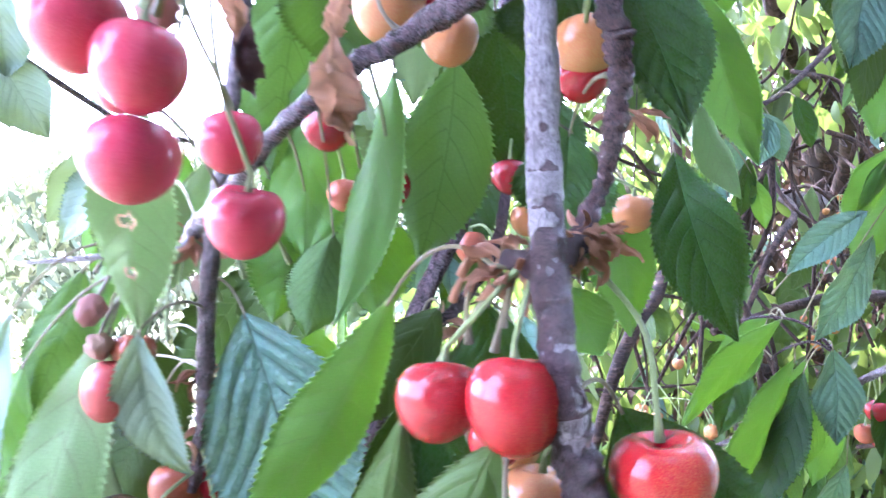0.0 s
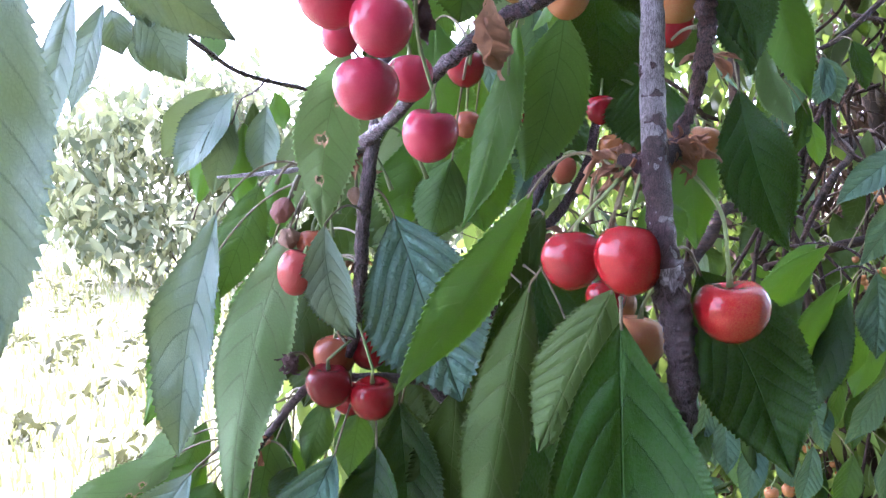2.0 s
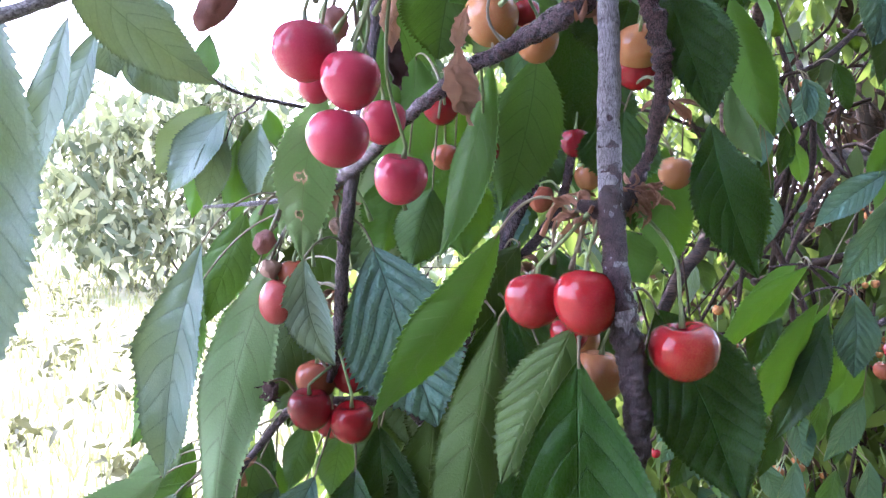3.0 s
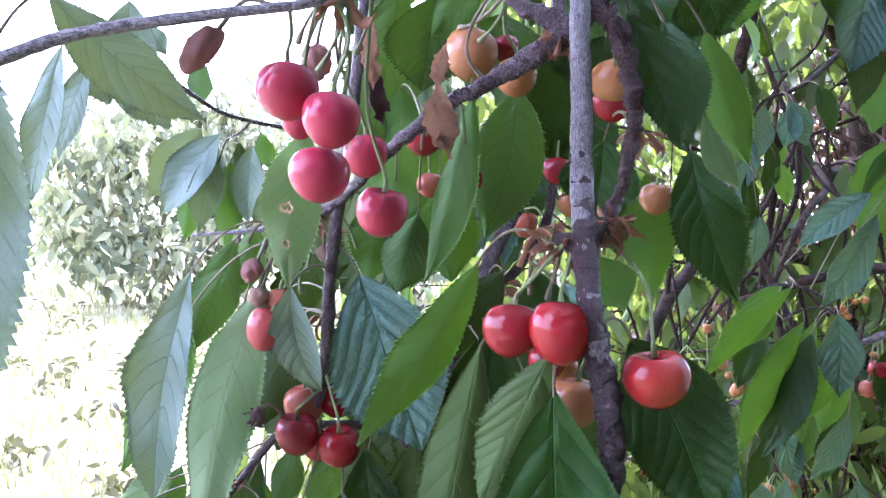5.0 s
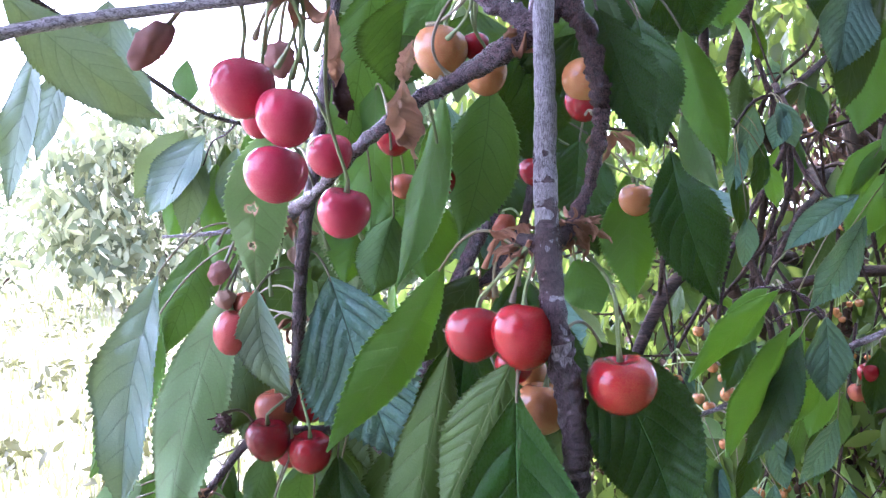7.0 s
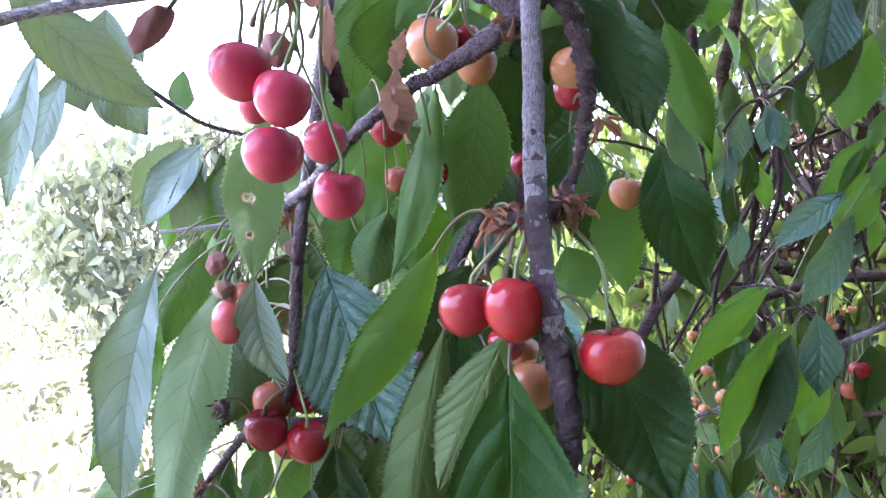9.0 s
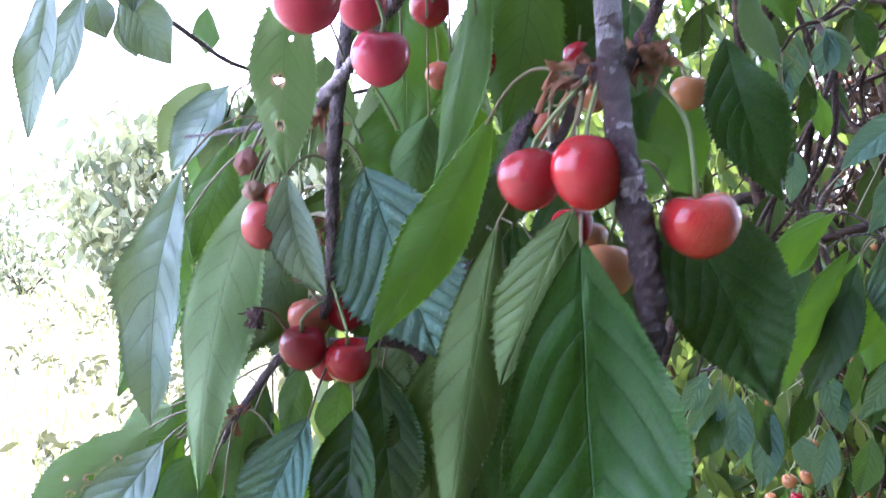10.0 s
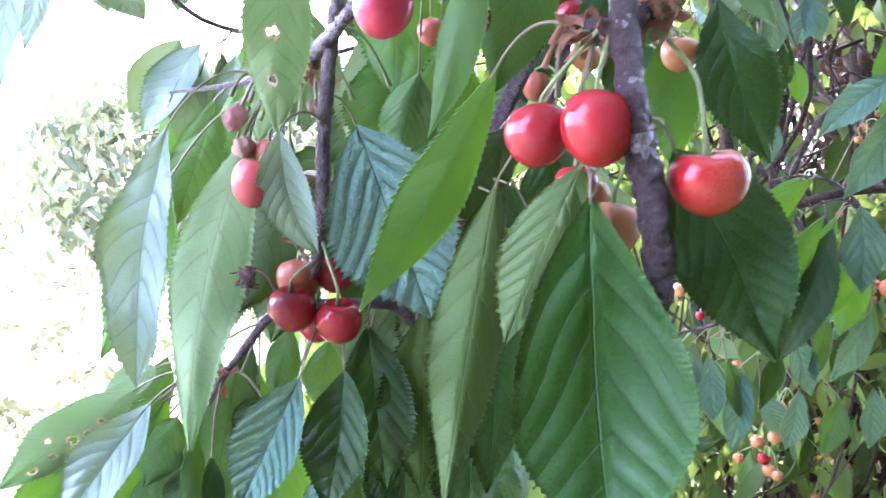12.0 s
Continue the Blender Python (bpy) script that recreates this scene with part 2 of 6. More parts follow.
STALK_GREEN = plain_material("green_fruit_stalk", (0.15, 0.22, 0.07), (0.28, 0.35, 0.14), 120, 0.42)
STALK_RED = plain_material("reddish_leaf_stalk", (0.13, 0.115, 0.055), (0.24, 0.20, 0.115), 120, 0.42)
SCALE_BROWN = plain_material("brown_bud_scale", (0.34, 0.14, 0.075), (0.58, 0.33, 0.20), 260, 0.65, 0.0004, 0.28)
DRY_BROWN = plain_material("dry_brown_leaf", (0.60, 0.34, 0.22), (0.84, 0.62, 0.47), 190, 0.6, 0.0006, 0.5)
WITHERED = plain_material("withered_fruit_skin", (0.40, 0.13, 0.115), (0.62, 0.36, 0.30), 150, 0.55, 0.0012, 0.25)
WITHERED_DARK = plain_material("dried_dark_fruit_skin", (0.045, 0.014, 0.017), (0.17, 0.07, 0.06), 190, 0.6, 0.0014)
TAN_SHELL = plain_material("dry_tan_fruit_skin", (0.34, 0.19, 0.12), (0.60, 0.40, 0.28), 170, 0.6, 0.0010)


def far_leaf(name, dark, light, glow, share):
    n = Nodes(name)
    tone = n.math("ADD", n.math("MULTIPLY", n.island(), 0.7), n.math("MULTIPLY", n.noise(9, 3), 0.4))
    n.surface(n.mix(n.ramp(tone, 0.3, 1.0), dark, light), n.math("MULTIPLY_ADD", n.noise(30, 2), 0.3, 0.36), Specular_IOR_Level=0.16)
    return n.thin(glow, share)


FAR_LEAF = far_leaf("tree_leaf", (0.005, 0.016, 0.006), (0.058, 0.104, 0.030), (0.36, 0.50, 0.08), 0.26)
DRY_LEAF = far_leaf("dry_brown_thicket", (0.018, 0.011, 0.008), (0.13, 0.075, 0.052), (0.12, 0.07, 0.04), 0.1)
# leaf colours kept very dark, as stand-in for shade on the added foliage
SHADE_DARK_LEAF = far_leaf("shade_dark_leaf", (0.005, 0.013, 0.006), (0.018, 0.034, 0.015), (0.03, 0.05, 0.02), 0.1)
# pale leaf colours, with the meadow's hazy glare mixed into them
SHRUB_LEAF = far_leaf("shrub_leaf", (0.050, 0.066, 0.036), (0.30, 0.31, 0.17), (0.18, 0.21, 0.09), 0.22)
# a lit, yellow-green version of the tree leaf; sunlight is in its colour
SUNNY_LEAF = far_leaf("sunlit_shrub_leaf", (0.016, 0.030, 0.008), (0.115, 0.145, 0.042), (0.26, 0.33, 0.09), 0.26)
WEED_LEAF = far_leaf("weed_leaf", (0.034, 0.036, 0.016), (0.10, 0.10, 0.045), (0.16, 0.17, 0.06), 0.15)
GRASS = far_leaf("meadow_grass", (0.11, 0.13, 0.045), (0.22, 0.205, 0.095), (0.26, 0.27, 0.10), 0.30)


def ground_material():
    n = Nodes("meadow_ground")
    a, b, c = n.noise(0.7, 5), n.noise(7, 5), n.noise(60, 4)
    colour = n.mix(n.ramp(a, 0.35, 0.65), (0.105, 0.115, 0.045), (0.18, 0.165, 0.085))
    colour = n.mix(n.ramp(b, 0.45, 0.7), colour, (0.14, 0.115, 0.065))
    colour = n.mix(n.math("MULTIPLY", n.ramp(c, 0.5, 0.7), 0.5), colour, (0.05, 0.065, 0.025))
    return n.surface(colour, 0.9, n.bump(n.math("ADD", b, c), 0.02))


MEADOW = ground_material()


# ---- building helpers ----
def mesh_object(name, verts, faces, mats, parent=None, uvs=None, slots=None, smooth=True, label=""):
    me = bpy.data.meshes.new(name)
    me.from_pydata([tuple(v) for v in verts], [], faces)
    for mat in mats:
        me.materials.append(mat)
    if uvs is not None:
        index = np.zeros(len(me.loops), dtype=np.int32)
        me.loops.foreach_get("vertex_index", index)
        rows = np.asarray(uvs, dtype=np.float32)
        for k, title in enumerate(("UVMap", "veins")[:rows.shape[1] // 2]):
            layer = me.uv_layers.new(name=title)
            layer.data.foreach_set("uv", np.ascontiguousarray(rows[index, 2 * k:2 * k + 2]).ravel())
    if slots is not None:
        me.polygons.foreach_set("material_index", np.asarray(slots, dtype=np.int32))
    if smooth:
        me.polygons.foreach_set("use_smooth", np.ones(len(me.polygons), dtype=bool))
    me.update()
    ob = new(name, me)
    if parent is not None:
        ob.parent = parent
    return tagged(ob, label)


def thing(name, at, label, category, group="", kind=""):
    ob = new(name)
    ob.location = at
    ob.empty_display_size = 0.02
    bpy.context.view_layer.update()
    return tagged(ob, label, category, group, kind)


def spline(points, per=8):
    """A smooth line through rows of numbers (Catmull-Rom)."""
    p = np.asarray(points, float)
    p = np.vstack([2 * p[0] - p[1], p, 2 * p[-1] - p[-2]])
    t = np.linspace(0, 1, per, endpoint=False)[:, None]
    rows = []
    for a, b, c, d in zip(p[:-3], p[1:-2], p[2:-1], p[3:]):
        rows.append(0.5 * (2 * b + (c - a) * t + (2 * a - 5 * b + 4 * c - d) * t**2 + (3 * b - a - 3 * c + d) * t**3))
    return np.vstack([*rows, p[-2:-1]])


def unit(v):
    v = np.asarray(v, float)
    return v / max(np.linalg.norm(v), 1e-9)


def tube_data(line, radii, sides=12, knob=0.0, rings=0.0, seed=0):
    """Vertices, faces and UVs of a round rod along a line, with lumps (knob) and ring scars (rings) as shares of the radius."""
    line, rng = np.asarray(line, float), np.random.default_rng(seed)
    tangents = np.gradient(line, axis=0)
    side = unit(np.cross(tangents[0], (0.3, 1, 0.2)))
    verts, uvs, run = [], [], 0.0
    shift = Vector(rng.uniform(0, 50, 3))
    marks = np.cumsum(rng.uniform(0.0019, 0.0050, 400)) - 0.004
    beads = np.column_stack([rng.uniform(0.45, 1.25, 400), rng.uniform(0, 6.28, 400)])
    lean, slant = rng.uniform(0, 6.28), 0.0008 if rings else 0.0
    for i, (c, t) in enumerate(zip(line, tangents)):
        t = unit(t)
        side = unit(side - t * (side @ t))
        up = np.cross(t, side)
        run += np.linalg.norm(c - line[i - 1]) if i else 0.0
        for k in range(sides):
            a = 2 * math.pi * k / sides
            way = math.cos(a) * side + math.sin(a) * up
            q = Vector((line[i] + way * radii[i]) * 190.0) + shift
            r = radii[i] * (1 + knob * (1.5 * noise.noise(q) + 0.7 * noise.noise(q * 2.7) + 0.45 * noise.noise(Vector((q.x * 6, q.y * 6, q.z * 2.5)))))
            if rings:
                here = run + slant * math.cos(a - lean - run * 130)
                j = min(int(np.searchsorted(marks, here)), 399)
                f = (here - marks[j - 1]) / (marks[j] - marks[j - 1]) if j else 0.5
                r += radii[i] * rings * (beads[j, 0] * (0.65 + 0.35 * math.cos(a - beads[j, 1])) * math.sqrt(max(0.0, math.sin(math.pi * min(1.0, max(0.0, f))))) - 0.35)
            verts.append(c + r * way)
            uvs.append((k / sides if k <= sides / 2 else 1 - k / sides, run))
    n = len(line)
    faces = [(i * sides + k, i * sides + (k + 1) % sides, (i + 1) * sides + (k + 1) % sides, (i + 1) * sides + k) for i in range(n - 1) for k in range(sides)]
    faces += [tuple(range(sides))[::-1], tuple(range((n - 1) * sides, n * sides))]
    return verts, faces, uvs


SPINES = {}


def wood(name, parent, points, mat, per=10, sides=14, knob=0.08, rings=0.0, seed=1, label=""):
    """A rod of wood under a thing; rows of x, y, z and radius in metres."""
    rows = spline(points, per)
    o = np.array(parent.location)
    verts, faces, uvs = tube_data(rows[:, :3] - o, rows[:, 3], sides, knob, rings, seed)
    SPINES.setdefault(parent.name, []).extend(rows[:, :3])
    return mesh_object(name, verts, faces, [mat], parent, uvs, label=label)


def nearest(owner, p):
    rows = np.array(SPINES[owner.name])
    return rows[np.argmin(((rows - p) ** 2).sum(1))]


def arc(a, b, lift, n=10):
    """A bowed line from a to b whose middle is moved by lift."""
    a, b, lift = (np.asarray(v, float) for v in (a, b, lift))
    t = np.linspace(0, 1, n)[:, None]
    return a + (b - a) * t + lift * 4 * t * (1 - t)


def blade_data(base, tip, width, facing, roll, fold, bend, sway, ripple, twist, seed, teeth=36, cols=6, quilt=0.5, belly=0.52, nick=1.0, thick=0.00035):
    """A toothed leaf blade: two skins joined at the rim. facing: the way that its upper side turns; roll: degrees about the midrib;
    fold: degrees by which the halves rise; bend and sway: bow of the midrib, as shares of its length; twist: degrees from base to tip."""
    rng = np.random.default_rng(seed)
    base, tip = np.asarray(base, float), np.asarray(tip, float)
    length = np.linalg.norm(tip - base)
    t0 = (tip - base) / length
    n0 = unit(np.asarray(facing, float) - t0 * (np.asarray(facing, float) @ t0))
    b0 = np.cross(t0, n0)
    rows = teeth * 3 + 1
    s = np.linspace(0, 1, rows)
    line = base + np.outer(s, tip - base) + np.outer(4 * s * (1 - s) * bend * length, n0) + np.outer(4 * s * (1 - s) * sway * length, b0)
    tang = np.gradient(line, axis=0)
    tang /= np.linalg.norm(tang, axis=1)[:, None]
    rise = np.sin(0.5 * math.pi * np.clip(s / belly, 0, 1)) ** 0.92
    fall = np.clip((s - belly) / (1 - belly), 0, 1)
    half = 0.5 * width * np.where(s < belly, rise, np.cos(0.5 * math.pi * fall) ** 0.95 * (1 - 0.30 * fall**2) + 0.02 * fall)
    half = np.maximum(half, 0.0004)
    c = np.linspace(-1, 1, 2 * cols + 1)
    # saw teeth that point to the tip, every second or third one larger
    size = np.repeat(rng.uniform(0.7, 1.15, teeth + 1) * np.where(np.arange(teeth + 1) % 2, 1.25, 0.75), 3)[:rows]
    saw = nick * 36 / max(teeth, 30) * np.array([0.0, 0.075, 0.165])[np.arange(rows) % 3] * size
    veins, lean_out, curl = rng.uniform(7.5, 9.5), rng.uniform(0.85, 1.1), rng.uniform(0.3, 0.55)
    gap, skip = length / veins, rng.uniform(0.25, 0.6)
    ph = rng.uniform(0, 6.28, 6)
    folds = (fold, fold) if np.isscalar(fold) else fold
    top, low, uvs = [], [], []
    for i in range(rows):
        a = radians(roll + twist * (s[i] - 0.3))
        n = unit(n0 - tang[i] * (n0 @ tang[i]))
        b = np.cross(tang[i], n)
        n, b = n * math.cos(a) - b * math.sin(a), b * math.cos(a) + n * math.sin(a)
        for cc in c:
            ac, sg = abs(cc), (1 if cc > 0 else -1)
            f = radians(folds[0] if cc < 0 else folds[1]) * (0.4 + 0.6 * ac)
            h = half[i] * ac + (saw[i] * min(half[i], 0.26 * width) if ac > 0.99 else 0.0)
            d = half[i] * ac
            q = (s[i] * length - lean_out * d - curl * d * d / (0.5 * width)) / gap + 0.18 * math.sin(11 * s[i] + cc + ph[3]) + (skip if cc < 0 else 0.0)
            pillow = quilt * 0.0004 * (width / 0.045) * (1 - abs(math.cos(math.pi * q)) ** 7 + (0.35 * noise.noise(Vector((q * 1.9, cc * 7, seed))) if quilt > 1 else 0.0)) * min(1.0, 4 * ac) * (1 - 0.5 * ac) * math.sin(math.pi * s[i]) ** 0.5
            wave = ripple * width * ac * ac * (math.sin(s[i] * 9 + ph[0] + sg) + 0.6 * math.sin(s[i] * 17 + ph[1] + 2 * sg)) * math.sin(math.pi * s[i])
            wave += 0.075 * width * noise.noise(Vector((s[i] * 3.2, cc * 1.3, seed * 1.7))) * min(1.0, 4 * s[i])
            uneven = 1 + 0.04 * math.sin(7 * s[i] + ph[2] + sg)
            p = line[i] + b * sg * h * math.cos(f) * uneven + n * (h * math.sin(f) + pillow + wave)
            if ac > 0.99:
                p = p + tang[i] * 0.5 * saw[i] * min(half[i], 0.26 * width)
            top.append(p)
            low.append(p - n * thick)
            uvs.append(((cc + 1) / 2, s[i], q, cc * half[i] / (0.5 * width)))
    m, count = len(c), rows * len(c)
    faces, slots = [], []
    for i in range(rows - 1):
        for k in range(m - 1):
            q = (i * m + k, i * m + k + 1, (i + 1) * m + k + 1, (i + 1) * m + k)
            faces += [q, tuple(v + count for v in q[::-1])]
            slots += [0, 1]
    rim = [i * m for i in range(rows)] + [(rows - 1) * m + k for k in range(1, m)] + [i * m + m - 1 for i in range(rows - 2, -1, -1)] + [k for k in range(m - 2, 0, -1)]
    for a, b in zip(rim, rim[1:] + rim[:1]):
        faces.append((b, a, a + count, b + count))
        slots.append(1)
    return top + low, faces, uvs + uvs, slots


LEAVES = [0]


def leaf(owner, base, tip, width, side="top", roll=0, fold=14, bend=0.04, sway=0.0, ripple=0.045, twist=0, tone="mature", stalk=None, lift=(0, 0, 0.006), holes=(), quilt=0.5, belly=0.52, teeth=36, nick=1.0):
    """A cherry leaf under a branch. side: which face turns to the open side of the tree, where the path is. stalk: where its stalk springs from."""
    LEAVES[0] += 1
    facing = (0, -1, 0.0) if side == "top" else (0, 1, 0.0)
    o = np.array(owner.location)
    verts, faces, uvs, slots = blade_data(base, tip, width, facing, roll, fold, bend, sway, ripple, twist, LEAVES[0], teeth, 24 if holes else 13 if quilt > 1 else 7, quilt, belly, nick)
    verts = np.array(verts) - o
    if holes:
        keep, size = [], np.linalg.norm(np.subtract(tip, base))
        for i, f in enumerate(faces):
            u = np.mean([uvs[v] for v in f], axis=0)
            gap = min(math.hypot((u[0] - x) * width, (u[1] - y) * size) / (r * (1 + 0.3 * math.sin(3 * math.atan2(u[0] - x, u[1] - y) + x * 40))) for x, y, r in holes)
            keep.append(gap > 1.0)
            if gap < 1.45:
                slots[i] = 2
        faces = [f for f, k in zip(faces, keep) if k]
        slots = [x for x, k in zip(slots, keep) if k]
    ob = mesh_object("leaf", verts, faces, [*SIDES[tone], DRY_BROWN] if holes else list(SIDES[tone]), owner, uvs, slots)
    start = np.asarray(stalk, float) if stalk is not None else nearest(owner, base)
    inward = np.asarray(base, float) + 0.03 * (np.asarray(tip, float) - np.asarray(base, float))
    line = np.vstack([arc(start, base, lift, 12), [inward]])
    rad = np.linspace(0.00064, 0.00054, len(line))
    rad[0] = 0.0010
    v, f, w = tube_data(line - o, rad, 7)
    mesh_object("stalk", v, f, [STALK_RED], ob, w)
    return ob


def cherry_data(size, seed, dent=0.16, long=0.98):
    """A heart-round fruit about the origin, its stalk pit at +z, with a faint seam."""
    rng = np.random.default_rng(seed)
    rings, sides = 22, 32
    tilt = rng.uniform(-0.05, 0.05, 2)
    verts, faces = [], []
    for i in range(rings + 1):
        a = math.pi * i / rings
        for k in range(sides):
            b = 2 * math.pi * k / sides
            r = math.sin(a) ** 0.92 if 0 < i < rings else 0.0
            z = math.cos(a) * long - dent * 2.0 * math.exp(-((a / 0.42) ** 2)) - 0.03 * math.exp(-(((math.pi - a) / 0.3) ** 2))
            r *= 1 + 0.075 * math.cos(a)
            z += 0.12 * (math.sin(b) ** 2 - 0.5) * math.exp(-((a / 0.75) ** 2))
            seam = 1 - 0.05 * math.exp(-((math.sin(b / 2) / 0.13) ** 2)) * math.sin(a)
            lob = 1 + 0.02 * math.cos(2 * b + tilt[0] * 40)
            verts.append((size / 2 * r * math.cos(b) * seam * lob, size / 2 * r * math.sin(b) * seam, size / 2 * (z + tilt[1] * r * math.cos(b))))
    for i in range(rings):
        for k in range(sides):
            faces.append((i * sides + k, (i + 1) * sides + k, (i + 1) * sides + (k + 1) % sides, i * sides + (k + 1) % sides))
    return verts, faces


FRUIT = [0]


def cherry(owner, at, size, skin, label, turn=(0, 0, 0), spring=None, via=None, group="cherries on the branches", dent=0.16, long=0.98, stalk_mat=None):
    """A cherry that hangs by its stalk from a branch. turn: degrees of its lean; spring: a place near which the stalk springs."""
    FRUIT[0] += 1
    at = np.asarray(at, float)
    ob = thing("cherry", at, label, "cherry", group)
    verts, faces = cherry_data(size, FRUIT[0], dent, long)
    flesh = mesh_object("flesh", verts, faces, [skin], ob)
    spin = Euler([radians(a) for a in turn]).to_matrix()
    flesh.rotation_euler = [radians(a) for a in turn]
    pit = np.array(spin @ Vector((0, 0, size * (0.5 * long - 0.8 * dent)))) 
    rim = np.array(spin @ Vector((0, 0, size * 0.58)))
    start = nearest(owner, np.asarray(spring if spring is not None else at + np.array((0, 0, 0.045)), float)) - at
    rows = [start, *( [np.asarray(via, float) - at] if via is not None else [0.5 * (start + rim) + np.array((0, 0, 0.004))]), rim, pit]
    line = np.vstack([spline(rows[:-1], 8), [0.5 * (rim + pit)], [pit]])
    rad = np.full(len(line), 0.00072)
    rad[0], rad[1], rad[-1], rad[-2] = 0.0016, 0.0011, 0.0013, 0.0010
    v, f, w = tube_data(line, rad, 8, 0.05)
    mesh_object("stalk", v, f, [stalk_mat or STALK_GREEN], ob, w)
    return ob


def withered(owner, at, size, mat, label, turn=(0, 0, 0), spring=None, long=1.3):
    """A shrivelled fruit on its stalk."""
    FRUIT[0] += 1
    at = np.asarray(at, float)
    ob = thing("withered_cherry", at, label, "cherry", "withered cherries")
    verts, faces = cherry_data(size, FRUIT[0], 0.05, long)
    spin = Euler([radians(a) for a in turn]).to_matrix()
    out = []
    for v in verts:
        d = Vector(v).normalized()
        w = 1 + 0.12 * math.sin(5 * math.atan2(d.y, d.x) + 3 * d.z + FRUIT[0]) * (1 - abs(d.z)) + 0.26 * noise.noise(d * 2.3 + Vector((FRUIT[0], 0, 0))) + 0.06 * noise.noise(d * 6.1 + Vector((0, FRUIT[0], 0)))
        out.append(spin @ (Vector(v) * w))
    mesh_object("flesh", out, faces, [mat], ob)
    top = np.array(spin @ Vector((0, 0, size * 0.5 * long)))
    start = nearest(owner, np.asarray(spring if spring is not None else at + np.array((0, 0, 0.03)), float)) - at
    line = spline([start, 0.45 * start + 0.55 * top + np.array((0, 0, 0.006)), top, top * 0.4], 6)
    v, f, w = tube_data(line, np.full(len(line), 0.0008), 7, 0.05)
    mesh_object("stalk", v, f, [STALK_RED], ob, w)
    return ob


def crumpled(name, parent, at, length, width, drop, mat, seed, label="", belly=0.72):
    """A dry leaf, creased, twisted and torn off at its end. drop: the way that it hangs."""
    o, at, drop = np.array(parent.location), np.asarray(at, float), unit(drop)
    verts, faces, uvs, slots = blade_data(at, at + drop * length, width, (0.25, -1, 0.1), 0, 16, 0.05, 0.04, 0.10, 30, seed, 26, 8, 0.3, belly, 0.0003)
    out = []
    for v, (x, s, *_) in zip(verts, uvs):
        q = Vector((x * 3.2, s * 5.5, seed))
        crease = np.array((noise.noise(q), noise.noise(q + Vector((9, 0, 0))), noise.noise(q + Vector((0, 9, 0))))) + 0.4 * np.array((noise.noise(q * 3), noise.noise(q * 3 + Vector((9, 0, 0))), 0.0))
        if abs(2 * x - 1) > 0.7:
            crease = crease * (1 + 0.5 * abs(math.sin(s * 31 + seed + x)))
        end = 1 - 0.16 * max(0.0, s - 0.8) / 0.2 * (1 + math.sin(x * 9 + seed))
        out.append(at + (v - at) * end + crease * width * 0.24 * min(1.0, 3 * s) - o)
    return mesh_object(name, out, faces, [mat], parent, uvs, label=label)


def bud_scales(parent, at, count, reach, seed, size=0.008, mat=None):
    """Dry brown bud scales that stand off a spur, each a mesh of its own."""
    rng = np.random.default_rng(seed)
    o = np.array(parent.location)
    for j in range(count):
        way = unit(rng.normal(size=3) * (1, 0.8, 0.7))
        root = np.asarray(at, float) + way * reach * 0.25 + rng.normal(size=3) * reach * 0.15
        end = root + way * size * rng.uniform(0.7, 1.5) + np.array((0, 0, -0.002))
        face = unit(np.cross(way, rng.normal(size=3)))
        verts, faces, uvs, slots = blade_data(root, end, size * rng.uniform(0.35, 0.65), face, 0, rng.uniform(25, 75), rng.uniform(-0.5, 0.5), rng.uniform(-0.3, 0.3), 0.14, rng.uniform(-140, 140), seed + j, 5, 3, 0.3, 0.5, 0.00025)
        mesh_object("bud_scale", np.array(verts) - o, faces, [mat or SCALE_BROWN], parent, uvs)


# ---- the hanging branches, their leaves and fruit ----
# the grey hanging twig with the pair of ripe cherries
twig_a = thing("cherry_branch", (0.0456, 0.2850, 1.5938), "grey-barked hanging cherry twig with ripe cherries and broad leaves", "branch", "fruiting branches of the cherry tree")
wood("wood", twig_a, [(0.0456, 0.2870, 1.6103, 0.0034), (0.0458, 0.2860, 1.5902, 0.0035), (0.0455, 0.2850, 1.5662, 0.0037), (0.0459, 0.2840, 1.5462, 0.0038), (0.0460, 0.2830, 1.5282, 0.0040), (0.0460, 0.2810, 1.5102, 0.0041), (0.0468, 0.2790, 1.4905, 0.0040), (0.0482, 0.2760, 1.4710, 0.0040), (0.0512, 0.2760, 1.4533, 0.0040), (0.0546, 0.2780, 1.4390, 0.0039)], BARK_GREY, knob=0.09, rings=0.05, sides=24, per=20)
wood("wood", twig_a, [(0.0460, 0.2835, 1.5350, 0.0032), (0.0460, 0.2820, 1.5190, 0.0038), (0.0463, 0.2800, 1.5013, 0.0041), (0.0468, 0.2790, 1.4905, 0.0044), (0.0482, 0.2760, 1.4710, 0.0045), (0.0502, 0.2760, 1.4592, 0.0047)], BARK_DARK, knob=0.16, rings=0.05, sides=24, per=24, seed=7)
wood("old_wood", twig_a, [(0.0481, 0.2800, 1.4666, 0.0040), (0.0498, 0.2780, 1.4589, 0.0046), (0.0522, 0.2760, 1.4473, 0.0048), (0.0551, 0.2770, 1.4352, 0.0049), (0.0569, 0.2790, 1.4207, 0.0046), (0.0576, 0.2810, 1.4080, 0.0040), (0.0575, 0.2830, 1.3988, 0.0026)], BARK_OLD, knob=0.26, rings=0.12, sides=32, per=24)
wood("spur", twig_a, [(0.0487, 0.2820, 1.4933, 0.0032), (0.0531, 0.2880, 1.4952, 0.0036), (0.0578, 0.2940, 1.4972, 0.0032)], BARK_DARK, knob=0.2, rings=0.2)
